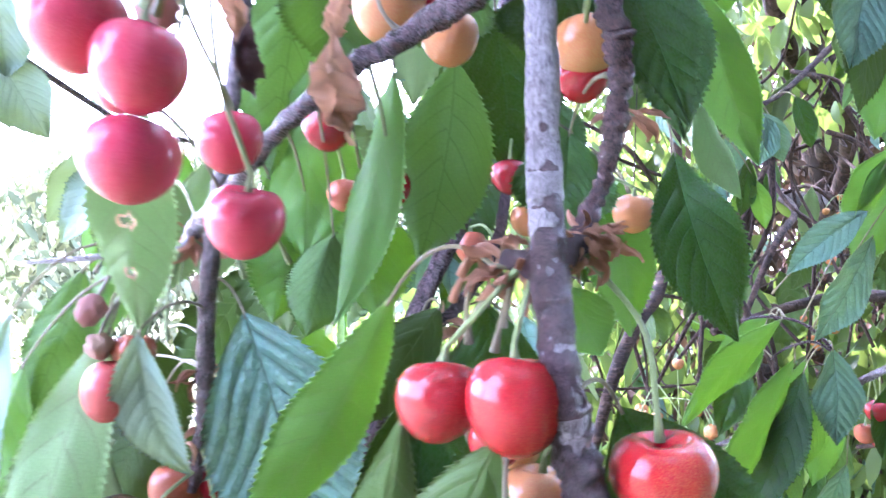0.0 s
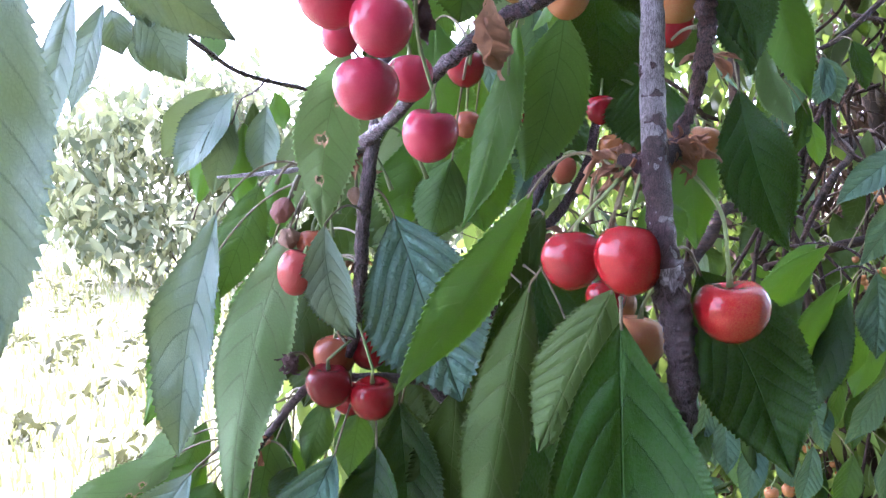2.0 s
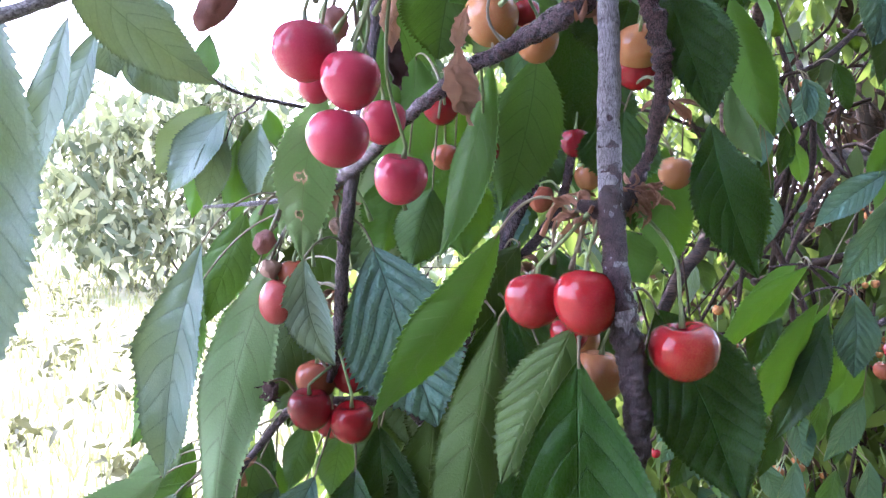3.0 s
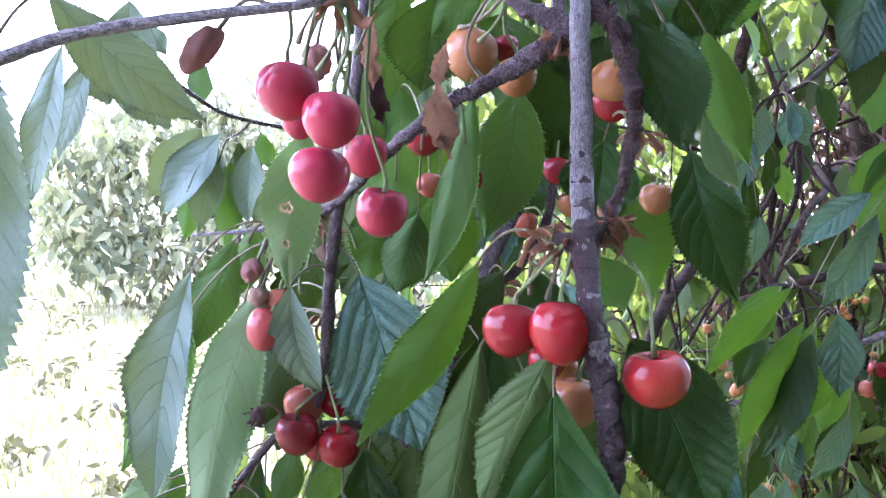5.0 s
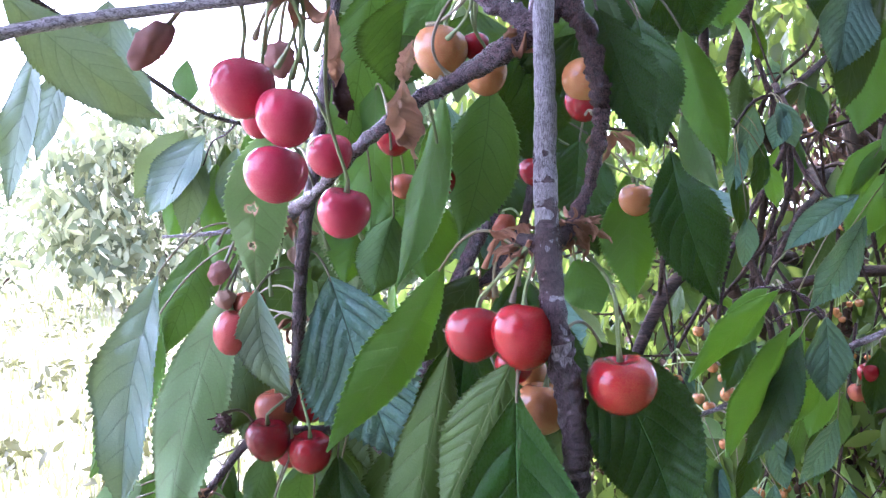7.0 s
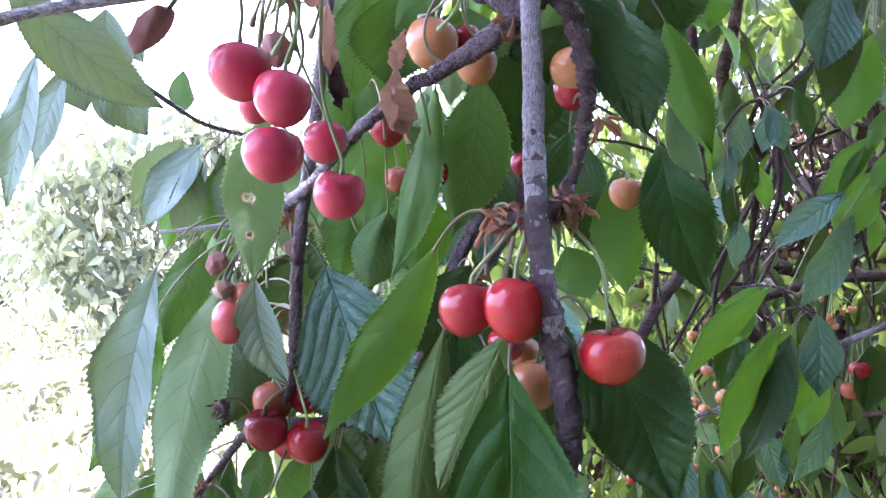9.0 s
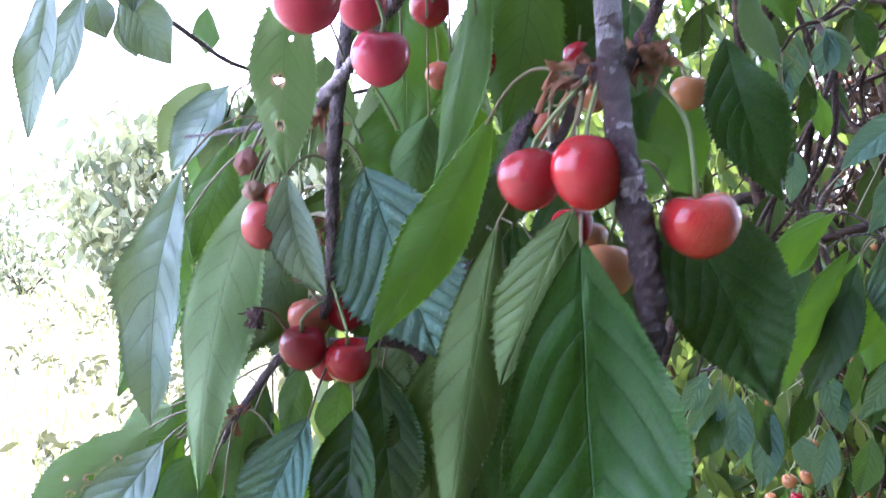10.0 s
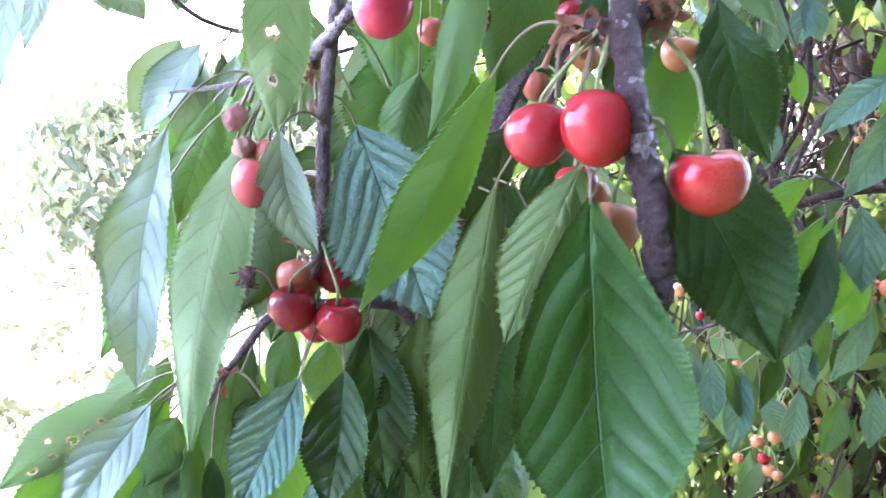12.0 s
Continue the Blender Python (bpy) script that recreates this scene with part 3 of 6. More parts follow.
wood("spur", twig_a, [(0.0455, 0.2820, 1.4923, 0.0028), (0.0420, 0.2880, 1.4932, 0.0030), (0.0384, 0.2920, 1.4941, 0.0024)], BARK_DARK, knob=0.2, rings=0.2)
bud_scales(twig_a, (0.0574, 0.2920, 1.4972), 44, 0.012, 40, 0.0060)
bud_scales(twig_a, (0.0394, 0.2920, 1.4921), 40, 0.012, 60, 0.0060)
leaf(twig_a, (0.0357, 0.2770, 1.4416), (0.0358, 0.2400, 1.3404), 0.0560, "top", stalk=(0.037, 0.284, 1.4479), fold=14, bend=-0.12, belly=0.62, twist=4, quilt=0.7, ripple=0.03, lift=(0, 0, 0.001), teeth=54, nick=0.55)
leaf(twig_a, (0.0353, 0.2880, 1.4506), (0.0108, 0.2920, 1.3930), 0.0300, "under", stalk=(0.0385, 0.2830, 1.4536), roll=-18, fold=18, tone='mature', teeth=30)
leaf(twig_a, (0.0691, 0.3040, 1.4555), (0.0978, 0.2880, 1.3857), 0.0425, "top", stalk=(0.052, 0.281, 1.4612), fold=6, bend=-0.02, sway=-0.03, quilt=0.7, belly=0.46, teeth=44, nick=0.55)
leaf(twig_a, (0.0107, 0.3150, 1.4841), (-0.0457, 0.3880, 1.3898), 0.0280, "under", stalk=(0.0374, 0.2920, 1.4900), roll=24, fold=16, tone='lit_green', sway=0.03, lift=(0, 0, 0.01), teeth=36)
leaf(twig_a, (0.0759, 0.4000, 1.4821), (0.0891, 0.4000, 1.4557), 0.0260, "under", stalk=(0.0535, 0.2900, 1.4942), tone='lit_green')
cherry(twig_a, (0.0221, 0.2920, 1.4605), 0.0215, SKIN_RED, "ripe red cherry with yellow flecks, one of a touching pair", spring=(0.0410, 0.2880, 1.4901), via=(0.0296, 0.2860, 1.4801), turn=(-9, 8, 0))
cherry(twig_a, (0.0386, 0.2790, 1.4616), 0.0228, SKIN_BLUSH, "ripe red and yellow cherry, one of a touching pair", spring=(0.0434, 0.2840, 1.4923), via=(0.0399, 0.2800, 1.4805), turn=(-8, -5, -35), long=1.06)
cherry(twig_a, (0.0723, 0.2790, 1.4447), 0.0244, SKIN_BLUSH, "large red cherry with a yellow seam on a long stalk", spring=(0.0582, 0.2900, 1.4952), via=(0.0695, 0.2850, 1.4781), turn=(6, 2, -86), long=0.88)
cherry(twig_a, (0.0493, 0.3120, 1.4288), 0.0215, SKIN_YELLOW, "peach-orange unripe cherry behind the grey twig", spring=(0.0458, 0.2850, 1.4497), turn=(0, 8, 0))
cherry(twig_a, (0.0462, 0.3280, 1.4395), 0.0135, SKIN_YELLOW, "small yellow unripe cherry behind the grey twig", spring=(0.0458, 0.2850, 1.4497))
cherry(twig_a, (0.0383, 0.3150, 1.4444), 0.0150, SKIN_RED, "small red cherry half hidden behind a pair", spring=(0.0424, 0.2900, 1.4654))
# the knobbly spur twig
twig_k = thing("cherry_branch", (0.0579, 0.3000, 1.5822), "dark knobbly cherry spur twig with ring scars", "branch", "fruiting branches of the cherry tree")
wood("wood", twig_k, [(0.0480, 0.3030, 1.5767, 0.0044), (0.0541, 0.3020, 1.5802, 0.0043), (0.0607, 0.3010, 1.5751, 0.0040), (0.0642, 0.2990, 1.5643, 0.0035), (0.0667, 0.2970, 1.5524, 0.0034), (0.0681, 0.2970, 1.5410, 0.0030), (0.0673, 0.2970, 1.5296, 0.0027), (0.0649, 0.2970, 1.5171, 0.0024), (0.0608, 0.2970, 1.5066, 0.0025), (0.0577, 0.2960, 1.4999, 0.0032)], BARK_SPUR, knob=0.36, rings=0.46, per=34, sides=24)
wood("wood", twig_k, [(0.0541, 0.3020, 1.5802, 0.0044), (0.0587, 0.3020, 1.5932, 0.0042), (0.0626, 0.3030, 1.6123, 0.0042)], BARK_SPUR, knob=0.26, rings=0.32, per=24, sides=20)
leaf(twig_k, (0.0686, 0.3100, 1.5817), (0.0858, 0.2980, 1.5272), 0.0235, "top", stalk=(0.0615, 0.3020, 1.5827), tone='mature', fold=10, bend=0.05, twist=10)
leaf(twig_k, (0.0987, 0.3700, 1.5936), (0.1070, 0.3600, 1.5328), 0.0280, "top", stalk=(0.0636, 0.3020, 1.5869), fold=8, roll=-20)
leaf(twig_k, (0.1241, 0.3900, 1.5933), (0.1506, 0.4000, 1.5281), 0.0240, "under", stalk=(0.0711, 0.3030, 1.5956), roll=-24, fold=20, tone='lit_green', quilt=1.4, ripple=0.05)
leaf(twig_k, (0.1341, 0.4200, 1.5566), (0.1566, 0.4300, 1.5172), 0.0200, "under", stalk=(0.111, 0.4, 1.5929), roll=20, fold=20, tone='pale', quilt=1.2)
leaf(twig_k, (0.1356, 0.4400, 1.6388), (0.1527, 0.4500, 1.6039), 0.0500, "top", stalk=(0.0919, 0.3600, 1.6284))
leaf(twig_k, (0.0701, 0.3600, 1.5836), (0.0640, 0.3700, 1.5576), 0.0420, "top", stalk=(0.0583, 0.3020, 1.5806), fold=8)
leaf(twig_k, (0.0816, 0.4200, 1.5433), (0.0793, 0.4300, 1.5020), 0.0420, "top", stalk=(0.0656, 0.3000, 1.5404), tone='mature', roll=-20)
cherry(twig_k, (0.0743, 0.3600, 1.5636), 0.0220, SKIN_YELLOW, "yellow unripe cherry behind the knobbly twig", spring=(0.0639, 0.3000, 1.5697))
cherry(twig_k, (0.0747, 0.3650, 1.5548), 0.0190, SKIN_RED, "red cherry half hidden behind the knobbly twig", spring=(0.0639, 0.3000, 1.5676))
bud_scales(twig_k, (0.0792, 0.3300, 1.5364), 10, 0.007, 90)
# the branch that slants down across the others
branch_b = thing("cherry_branch", (0.0427, 0.3030, 1.5714), "dark slanting cherry branch with pink cherries and hanging leaves", "branch", "fruiting branches of the cherry tree")
wood("wood", branch_b, [(0.0480, 0.3030, 1.5767, 0.0042), (0.0430, 0.3050, 1.5719, 0.0046), (0.0359, 0.3080, 1.5668, 0.0042), (0.0289, 0.3140, 1.5631, 0.0044), (0.0206, 0.3220, 1.5596, 0.0036), (0.0124, 0.3260, 1.5553, 0.0033), (0.0037, 0.3300, 1.5518, 0.0032), (-0.0044, 0.3330, 1.5467, 0.0032), (-0.0116, 0.3360, 1.5417, 0.0032), (-0.0228, 0.3450, 1.5344, 0.0030), (-0.0353, 0.3600, 1.5245, 0.0029), (-0.0500, 0.3850, 1.5140, 0.0029), (-0.0657, 0.4150, 1.5063, 0.0036), (-0.0713, 0.4220, 1.5011, 0.0024)], BARK_DARK, knob=0.2, rings=0.1, sides=18, per=16)
wood("spur", branch_b, [(0.0430, 0.3050, 1.5730, 0.0040), (0.0384, 0.3080, 1.5780, 0.0042), (0.0341, 0.3120, 1.5816, 0.0034), (0.0285, 0.3180, 1.5853, 0.0032), (0.0241, 0.3250, 1.5946, 0.0030), (0.0180, 0.3400, 1.6213, 0.0030)], BARK_DARK, knob=0.28, rings=0.3, per=24, sides=18)
wood("wood", branch_b, [(-0.0657, 0.4150, 1.5063, 0.0014), (-0.0754, 0.4200, 1.4975, 0.0015), (-0.0943, 0.4250, 1.4963, 0.0013), (-0.1167, 0.4300, 1.4941, 0.0012), (-0.1402, 0.4350, 1.4925, 0.0008)], BARK_GREY, knob=0.2, rings=0.1)
bud_scales(branch_b, (-0.0700, 0.4200, 1.5020), 12, 0.008, 120, 0.009)
bud_scales(branch_b, (0.0427, 0.3030, 1.5704), 9, 0.008, 140)
twig_t = thing("cherry_branch", (-0.0531, 0.2580, 1.5689), "slender grey cherry twig with pink cherries and a wide pale leaf", "branch", "fruiting branches of the cherry tree")
wood("wood", twig_t, [(-0.1534, 0.2500, 1.5480, 0.0024), (-0.1386, 0.2520, 1.5535, 0.0023), (-0.1262, 0.2540, 1.5585, 0.0022), (-0.1133, 0.2550, 1.5615, 0.0021), (-0.0957, 0.2560, 1.5644, 0.0020), (-0.0691, 0.2570, 1.5679, 0.0018), (-0.0513, 0.2580, 1.5700, 0.0017), (-0.0374, 0.2620, 1.5743, 0.0018), (-0.0253, 0.2700, 1.5833, 0.0020), (-0.0048, 0.2850, 1.6036, 0.0024)], BARK_GREY, knob=0.08, rings=0.08)
bud_scales(twig_t, (-0.0374, 0.2620, 1.5743), 8, 0.007, 160)
cherry(twig_t, (-0.0580, 0.2800, 1.5465), 0.0230, SKIN_HAZED_PINK, "pink-red cherry hanging from a slender twig", spring=(-0.0522, 0.2580, 1.5700), via=(-0.0543, 0.2680, 1.5632), turn=(0, 0, 0), long=0.92)
cherry(twig_t, (-0.0412, 0.2700, 1.5352), 0.0205, SKIN_HAZED_PINK, "round pink-red cherry in a hanging bunch", spring=(-0.0383, 0.2620, 1.5739), via=(-0.0344, 0.2640, 1.5613), turn=(0, 6, 0))
cherry(twig_t, (-0.0470, 0.2810, 1.5171), 0.0220, SKIN_HAZED_PINK, "large pink-red cherry below another in a bunch", spring=(-0.0383, 0.2620, 1.5739), via=(-0.0377, 0.2920, 1.5556), turn=(-6, 4, 0), long=0.92)
cherry(twig_t, (-0.0270, 0.3080, 1.5043), 0.0205, SKIN_HAZED_PINK, "rosy heart-shaped cherry on a long straight stalk", spring=(-0.0270, 0.2680, 1.5823), via=(-0.0315, 0.2950, 1.5439), turn=(12, -3, 60))
cherry(twig_t, (-0.0353, 0.3300, 1.5278), 0.0190, SKIN_HAZED_PINK, "pink-red cherry with a pale dry patch", spring=(-0.0341, 0.2650, 1.5772), via=(-0.0433, 0.3100, 1.5634))
cherry(twig_t, (-0.0593, 0.3100, 1.5391), 0.0140, SKIN_HAZED_PINK, "small pink cherry hidden in a bunch", spring=(-0.0444, 0.2600, 1.5721))
withered(twig_t, (-0.0830, 0.2620, 1.5568), 0.0095, WITHERED, "withered red-brown cherry on a thin stalk", spring=(-0.0567, 0.2580, 1.5692), turn=(0, 42, 0), long=2.0)
withered(twig_t, (-0.0553, 0.3300, 1.5663), 0.0120, WITHERED, "shrivelled dark cherry among fruit stalks", spring=(-0.0374, 0.2620, 1.5743), long=1.2)
# the wide leaf's grey tone has the haze in its colour
leaf(twig_t, (-0.1515, 0.3000, 1.5859), (-0.1021, 0.3300, 1.5421), 0.0270, "top", stalk=(-0.1481, 0.25, 1.5494), roll=0, fold=(30, 10), tone='haze_grey', bend=0.02, sway=0.04, teeth=44)
crumpled("dry_leaf", twig_t, (-0.0323, 0.3200, 1.5832), 0.030, 0.008, (0.05, 0.0, -1), DRY_BROWN, 3, "brown curled dry leaf")
crumpled("dry_leaf", twig_t, (-0.0310, 0.3300, 1.5663), 0.026, 0.008, (0.1, 0.0, -1), WITHERED_DARK, 8, "dark curled dry leaf")
crumpled("dry_leaf", branch_b, (-0.0054, 0.3220, 1.5569), 0.030, 0.014, (0.10, -0.05, -1), DRY_BROWN, 5, "brown crumpled dry leaf")
crumpled("dry_leaf", branch_b, (-0.0014, 0.3300, 1.5739), 0.020, 0.007, (-0.25, 0.0, -1), DRY_BROWN, 6, "narrow dry leaf base")
leaf(branch_b, (-0.0576, 0.3220, 1.5377), (-0.0786, 0.3880, 1.4664), 0.0275, "under", stalk=(-0.05, 0.385, 1.5167), roll=10, fold=10, tone='pale', sway=-0.05, holes=((0.45, 0.5, 0.0022), (0.47, 0.72, 0.0019), (0.6, 0.3, 0.001)), ripple=0.05, teeth=30)
leaf(branch_b, (0.0336, 0.3950, 1.5670), (0.0203, 0.4490, 1.4910), 0.0400, "under", stalk=(0.0259, 0.3180, 1.5617), fold=10, bend=0.03, sway=0.04, tone='mid', quilt=1.3)
leaf(branch_b, (0.0111, 0.3850, 1.5613), (-0.0135, 0.4150, 1.4667), 0.0235, "under", stalk=(0.0083, 0.3280, 1.5545), roll=-34, fold=14, tone='lit_green', quilt=1.1, ripple=0.05, sway=0.03)
leaf(branch_b, (0.0543, 0.4400, 1.5991), (0.0635, 0.4600, 1.5329), 0.0520, "top", stalk=(0.0359, 0.3080, 1.5662), tone='mature', fold=6, roll=15)
leaf(branch_b, (-0.0071, 0.4200, 1.6179), (-0.0148, 0.4300, 1.5699), 0.0460, "top", stalk=(0.0222, 0.3300, 1.5972), tone='mid', roll=10)
leaf(branch_b, (-0.0264, 0.4500, 1.6357), (-0.0477, 0.4700, 1.5303), 0.0460, "under", stalk=(0.0221, 0.3300, 1.6041), tone='mid', roll=20)
leaf(branch_b, (-0.0271, 0.4600, 1.5780), (-0.0319, 0.4800, 1.4904), 0.0500, "under", stalk=(-0.0116, 0.3360, 1.5417), tone='lit_green', roll=-10)
leaf(branch_b, (0.0157, 0.4000, 1.6151), (-0.0090, 0.4000, 1.5924), 0.0220, "under", stalk=(0.0241, 0.3250, 1.5946), tone='lit_green')
leaf(branch_b, (0.0289, 0.4300, 1.6118), (0.0266, 0.4400, 1.5808), 0.0500, "top", stalk=(0.0237, 0.3200, 1.5899), tone='mid')
cherry(branch_b, (0.0097, 0.3650, 1.5767), 0.0250, SKIN_YELLOW, "orange-yellow unripe cherry resting above a branch", spring=(0.0230, 0.3250, 1.5935), turn=(0, 10, 0))
cherry(branch_b, (0.0298, 0.3600, 1.5656), 0.0190, SKIN_YELLOW, "yellow unripe cherry below a dark branch", spring=(0.0210, 0.3300, 1.6041), via=(0.0232, 0.3450, 1.5849))
cherry(branch_b, (0.0254, 0.3700, 1.5803), 0.0130, SKIN_RED, "small red cherry between two yellow ones", spring=(0.0221, 0.3300, 1.5995))
cherry(branch_b, (-0.0125, 0.3850, 1.5405), 0.0180, SKIN_RED, "red cherry half behind a dry leaf", spring=(-0.0044, 0.3330, 1.5467))
cherry(branch_b, (-0.0106, 0.4400, 1.5204), 0.0150, SKIN_PEACH, "pale peach cherry behind hanging leaves", spring=(-0.0104, 0.3360, 1.5417))
cherry(branch_b, (0.0091, 0.4170, 1.5216), 0.0170, SKIN_RED, "deep red cherry half behind a leaf", spring=(0.0037, 0.3300, 1.5518))
withered(branch_b, (-0.0977, 0.3920, 1.4760), 0.0095, WITHERED, "shrivelled purple-red cherry on a thin stalk", spring=(-0.0881, 0.4240, 1.4963), turn=(0, 28, 0), long=1.3)
withered(branch_b, (-0.0948, 0.3920, 1.4630), 0.0092, TAN_SHELL, "small dry brown fruit on a thin stalk", spring=(-0.0784, 0.4200, 1.4975), long=1.0)
cherry(branch_b, (-0.0901, 0.3880, 1.4476), 0.0195, SKIN_CORAL, "coral-pink cherry half covered by a small leaf", spring=(-0.0728, 0.4220, 1.4990), via=(-0.0845, 0.4200, 1.4707), long=1.15, turn=(0, 20, 0))
cherry(branch_b, (-0.0847, 0.3980, 1.4598), 0.0160, SKIN_PEACH, "coral cherry half hidden behind a small leaf", spring=(-0.0728, 0.4220, 1.4990))
withered(branch_b, (-0.0675, 0.4300, 1.4829), 0.0090, TAN_SHELL, "tiny pale dried fruit beside a twig", spring=(-0.0661, 0.4180, 1.5034), long=1.0)
withered(branch_b, (-0.0402, 0.3260, 1.5303), 0.0060, TAN_SHELL, "small dry fruit behind pink cherries", spring=(-0.0365, 0.3600, 1.5237), long=1.0)
# the upright twig with the dark cluster
twig_v = thing("cherry_branch", (-0.0518, 0.4000, 1.5427), "dark thin cherry twig with a cluster of cherries and drooping leaves", "branch", "fruiting branches of the cherry tree")
wood("wood", twig_v, [(-0.0402, 0.4000, 1.6344, 0.0032), (-0.0455, 0.4000, 1.5818, 0.0032), (-0.0507, 0.4000, 1.5427, 0.0031), (-0.0545, 0.4020, 1.5175, 0.0032), (-0.0591, 0.4060, 1.4919, 0.0034), (-0.0626, 0.4150, 1.4681, 0.0035), (-0.0644, 0.4200, 1.4469, 0.0036), (-0.0657, 0.4220, 1.4285, 0.0032), (-0.0690, 0.4250, 1.4098, 0.0030), (-0.0720, 0.4280, 1.3999, 0.0020)], BARK_DARK, knob=0.12, rings=0.16, sides=16)
bud_scales(twig_v, (-0.0688, 0.4250, 1.4493), 9, 0.007, 180)
bud_scales(twig_v, (-0.0753, 0.4250, 1.4204), 8, 0.006, 200)
leaf(twig_v, (-0.0468, 0.4080, 1.4733), (-0.0140, 0.4000, 1.3835), 0.0600, "top", stalk=(-0.0582, 0.4070, 1.4861), tone='old', fold=8, bend=0.02, quilt=2.2, lift=(0, 0, 0.004), belly=0.5, roll=-8)
leaf(twig_v, (-0.0753, 0.3740, 1.4697), (-0.0649, 0.4000, 1.4139), 0.0255, "top", stalk=(-0.0619, 0.412, 1.4742), tone='haze_grey', fold=(34, 4), sway=0.07, lift=(0, 0, 0.006), belly=0.48, teeth=30)
leaf(twig_v, (-0.1332, 0.4090, 1.4750), (-0.1599, 0.4250, 1.3479), 0.0385, "top", stalk=(-0.0911, 0.424, 1.4963), tone='haze_grey', fold=20, bend=0.05, sway=0.02, roll=-20, ripple=0.09, twist=16, lift=(0, 0, 0.012), quilt=0.8)
leaf(twig_v, (-0.0918, 0.3950, 1.4708), (-0.1194, 0.3750, 1.3317), 0.0345, "under", stalk=(-0.0784, 0.42, 1.4916), tone='pale', fold=12, roll=-4, sway=-0.06, ripple=0.07, lift=(0, 0, 0.01), belly=0.46, quilt=0.9, teeth=46)
leaf(twig_v, (-0.1189, 0.4400, 1.4899), (-0.1465, 0.4500, 1.4254), 0.0270, "under", stalk=(-0.0853, 0.425, 1.4945), tone='mid', roll=10)
leaf(twig_v, (-0.0859, 0.4450, 1.4421), (-0.1207, 0.4550, 1.3773), 0.0400, "under", stalk=(-0.065, 0.42, 1.4498), tone='mature', roll=-8, quilt=1.3)
cherry(twig_v, (-0.0800, 0.4370, 1.3991), 0.0235, SKIN_PEACH, "red-orange cherry at the back of a cluster", spring=(-0.0714, 0.4250, 1.4128), via=(-0.0777, 0.4300, 1.4118))
cherry(twig_v, (-0.0619, 0.4370, 1.4016), 0.0210, SKIN_DARK, "dark red cherry in a tight cluster", spring=(-0.0686, 0.4230, 1.4193))
cherry(twig_v, (-0.0817, 0.4240, 1.3859), 0.0240, SKIN_DARK, "glossy dark red cherry in a tight cluster", spring=(-0.0702, 0.4250, 1.4098), via=(-0.0762, 0.4130, 1.4049), turn=(12, 0, 0))
cherry(twig_v, (-0.0590, 0.4220, 1.3795), 0.0235, SKIN_RED, "glossy red cherry in front of a cluster", spring=(-0.0669, 0.4200, 1.4199), via=(-0.0582, 0.4100, 1.3983), turn=(12, 0, 0))
cherry(twig_v, (-0.0734, 0.4450, 1.3736), 0.0190, SKIN_DARK, "dark red cherry at the bottom of a cluster", spring=(-0.0693, 0.4250, 1.4098))
# the dark forked branch behind, and the low twig that grows from it
branch_e = thing("cherry_branch", (0.0312, 0.4600, 1.4940), "dark forked cherry branch half hidden by leaves", "branch", "fruiting branches of the cherry tree")
wood("wood", branch_e, [(0.0705, 0.4900, 1.6681, 0.0045), (0.0649, 0.4850, 1.6127, 0.0045), (0.0577, 0.4800, 1.5646, 0.0044), (0.0467, 0.4700, 1.5237, 0.0044), (0.0330, 0.4620, 1.4956, 0.0044), (0.0197, 0.4550, 1.4683, 0.0044), (0.0099, 0.4500, 1.4447, 0.0045), (0.0013, 0.4500, 1.4206, 0.0042), (-0.0077, 0.4520, 1.3976, 0.0036), (-0.0226, 0.4580, 1.3666, 0.0032)], BARK_DARK, knob=0.12, rings=0.12, sides=16)
wood("wood", branch_e, [(0.0688, 0.4750, 1.5640, 0.0024), (0.0633, 0.4700, 1.5303, 0.0026), (0.0578, 0.4700, 1.5005, 0.0028), (0.0441, 0.4650, 1.4768, 0.0028), (0.0313, 0.4600, 1.4647, 0.0030), (0.0181, 0.4550, 1.4586, 0.0026)], BARK_DARK, knob=0.16, rings=0.2)
wood("wood", branch_e, [(-0.0231, 0.4520, 1.3715, 0.0032), (-0.0310, 0.4520, 1.3799, 0.0030), (-0.0424, 0.4500, 1.3834, 0.0030), (-0.0656, 0.4500, 1.3840, 0.0026), (-0.0874, 0.4500, 1.3833, 0.0026), (-0.0990, 0.4480, 1.3769, 0.0024), (-0.1110, 0.4470, 1.3627, 0.0022), (-0.1222, 0.4460, 1.3480, 0.0019), (-0.1314, 0.4470, 1.3323, 0.0012)], BARK_DARK, knob=0.14, rings=0.12)
bud_scales(branch_e, (0.0310, 0.4550, 1.4635), 12, 0.008, 220)
bud_scales(branch_e, (-0.1217, 0.4440, 1.3478), 6, 0.006, 240)
cherry(branch_e, (0.0474, 0.4900, 1.4985), 0.0160, SKIN_PEACH, "chewed orange-red cherry stump on a dark branch", spring=(0.0568, 0.4700, 1.5022), dent=0.3, long=1.1)
cherry(branch_e, (0.0615, 0.4500, 1.5290), 0.0170, SKIN_RED, "red cherry behind a grey twig", spring=(0.0655, 0.4750, 1.5573))
cherry(branch_e, (0.0720, 0.4700, 1.5105), 0.0160, SKIN_YELLOW, "small yellow cherry behind a grey twig", spring=(0.0633, 0.4700, 1.5303))
cherry(branch_e, (0.1273, 0.4860, 1.5143), 0.0210, SKIN_YELLOW, "yellow-orange unripe cherry in front of a pale leaf", spring=(0.1184, 0.5000, 1.5428), via=(0.1282, 0.4860, 1.5262), turn=(10, 0, 0))
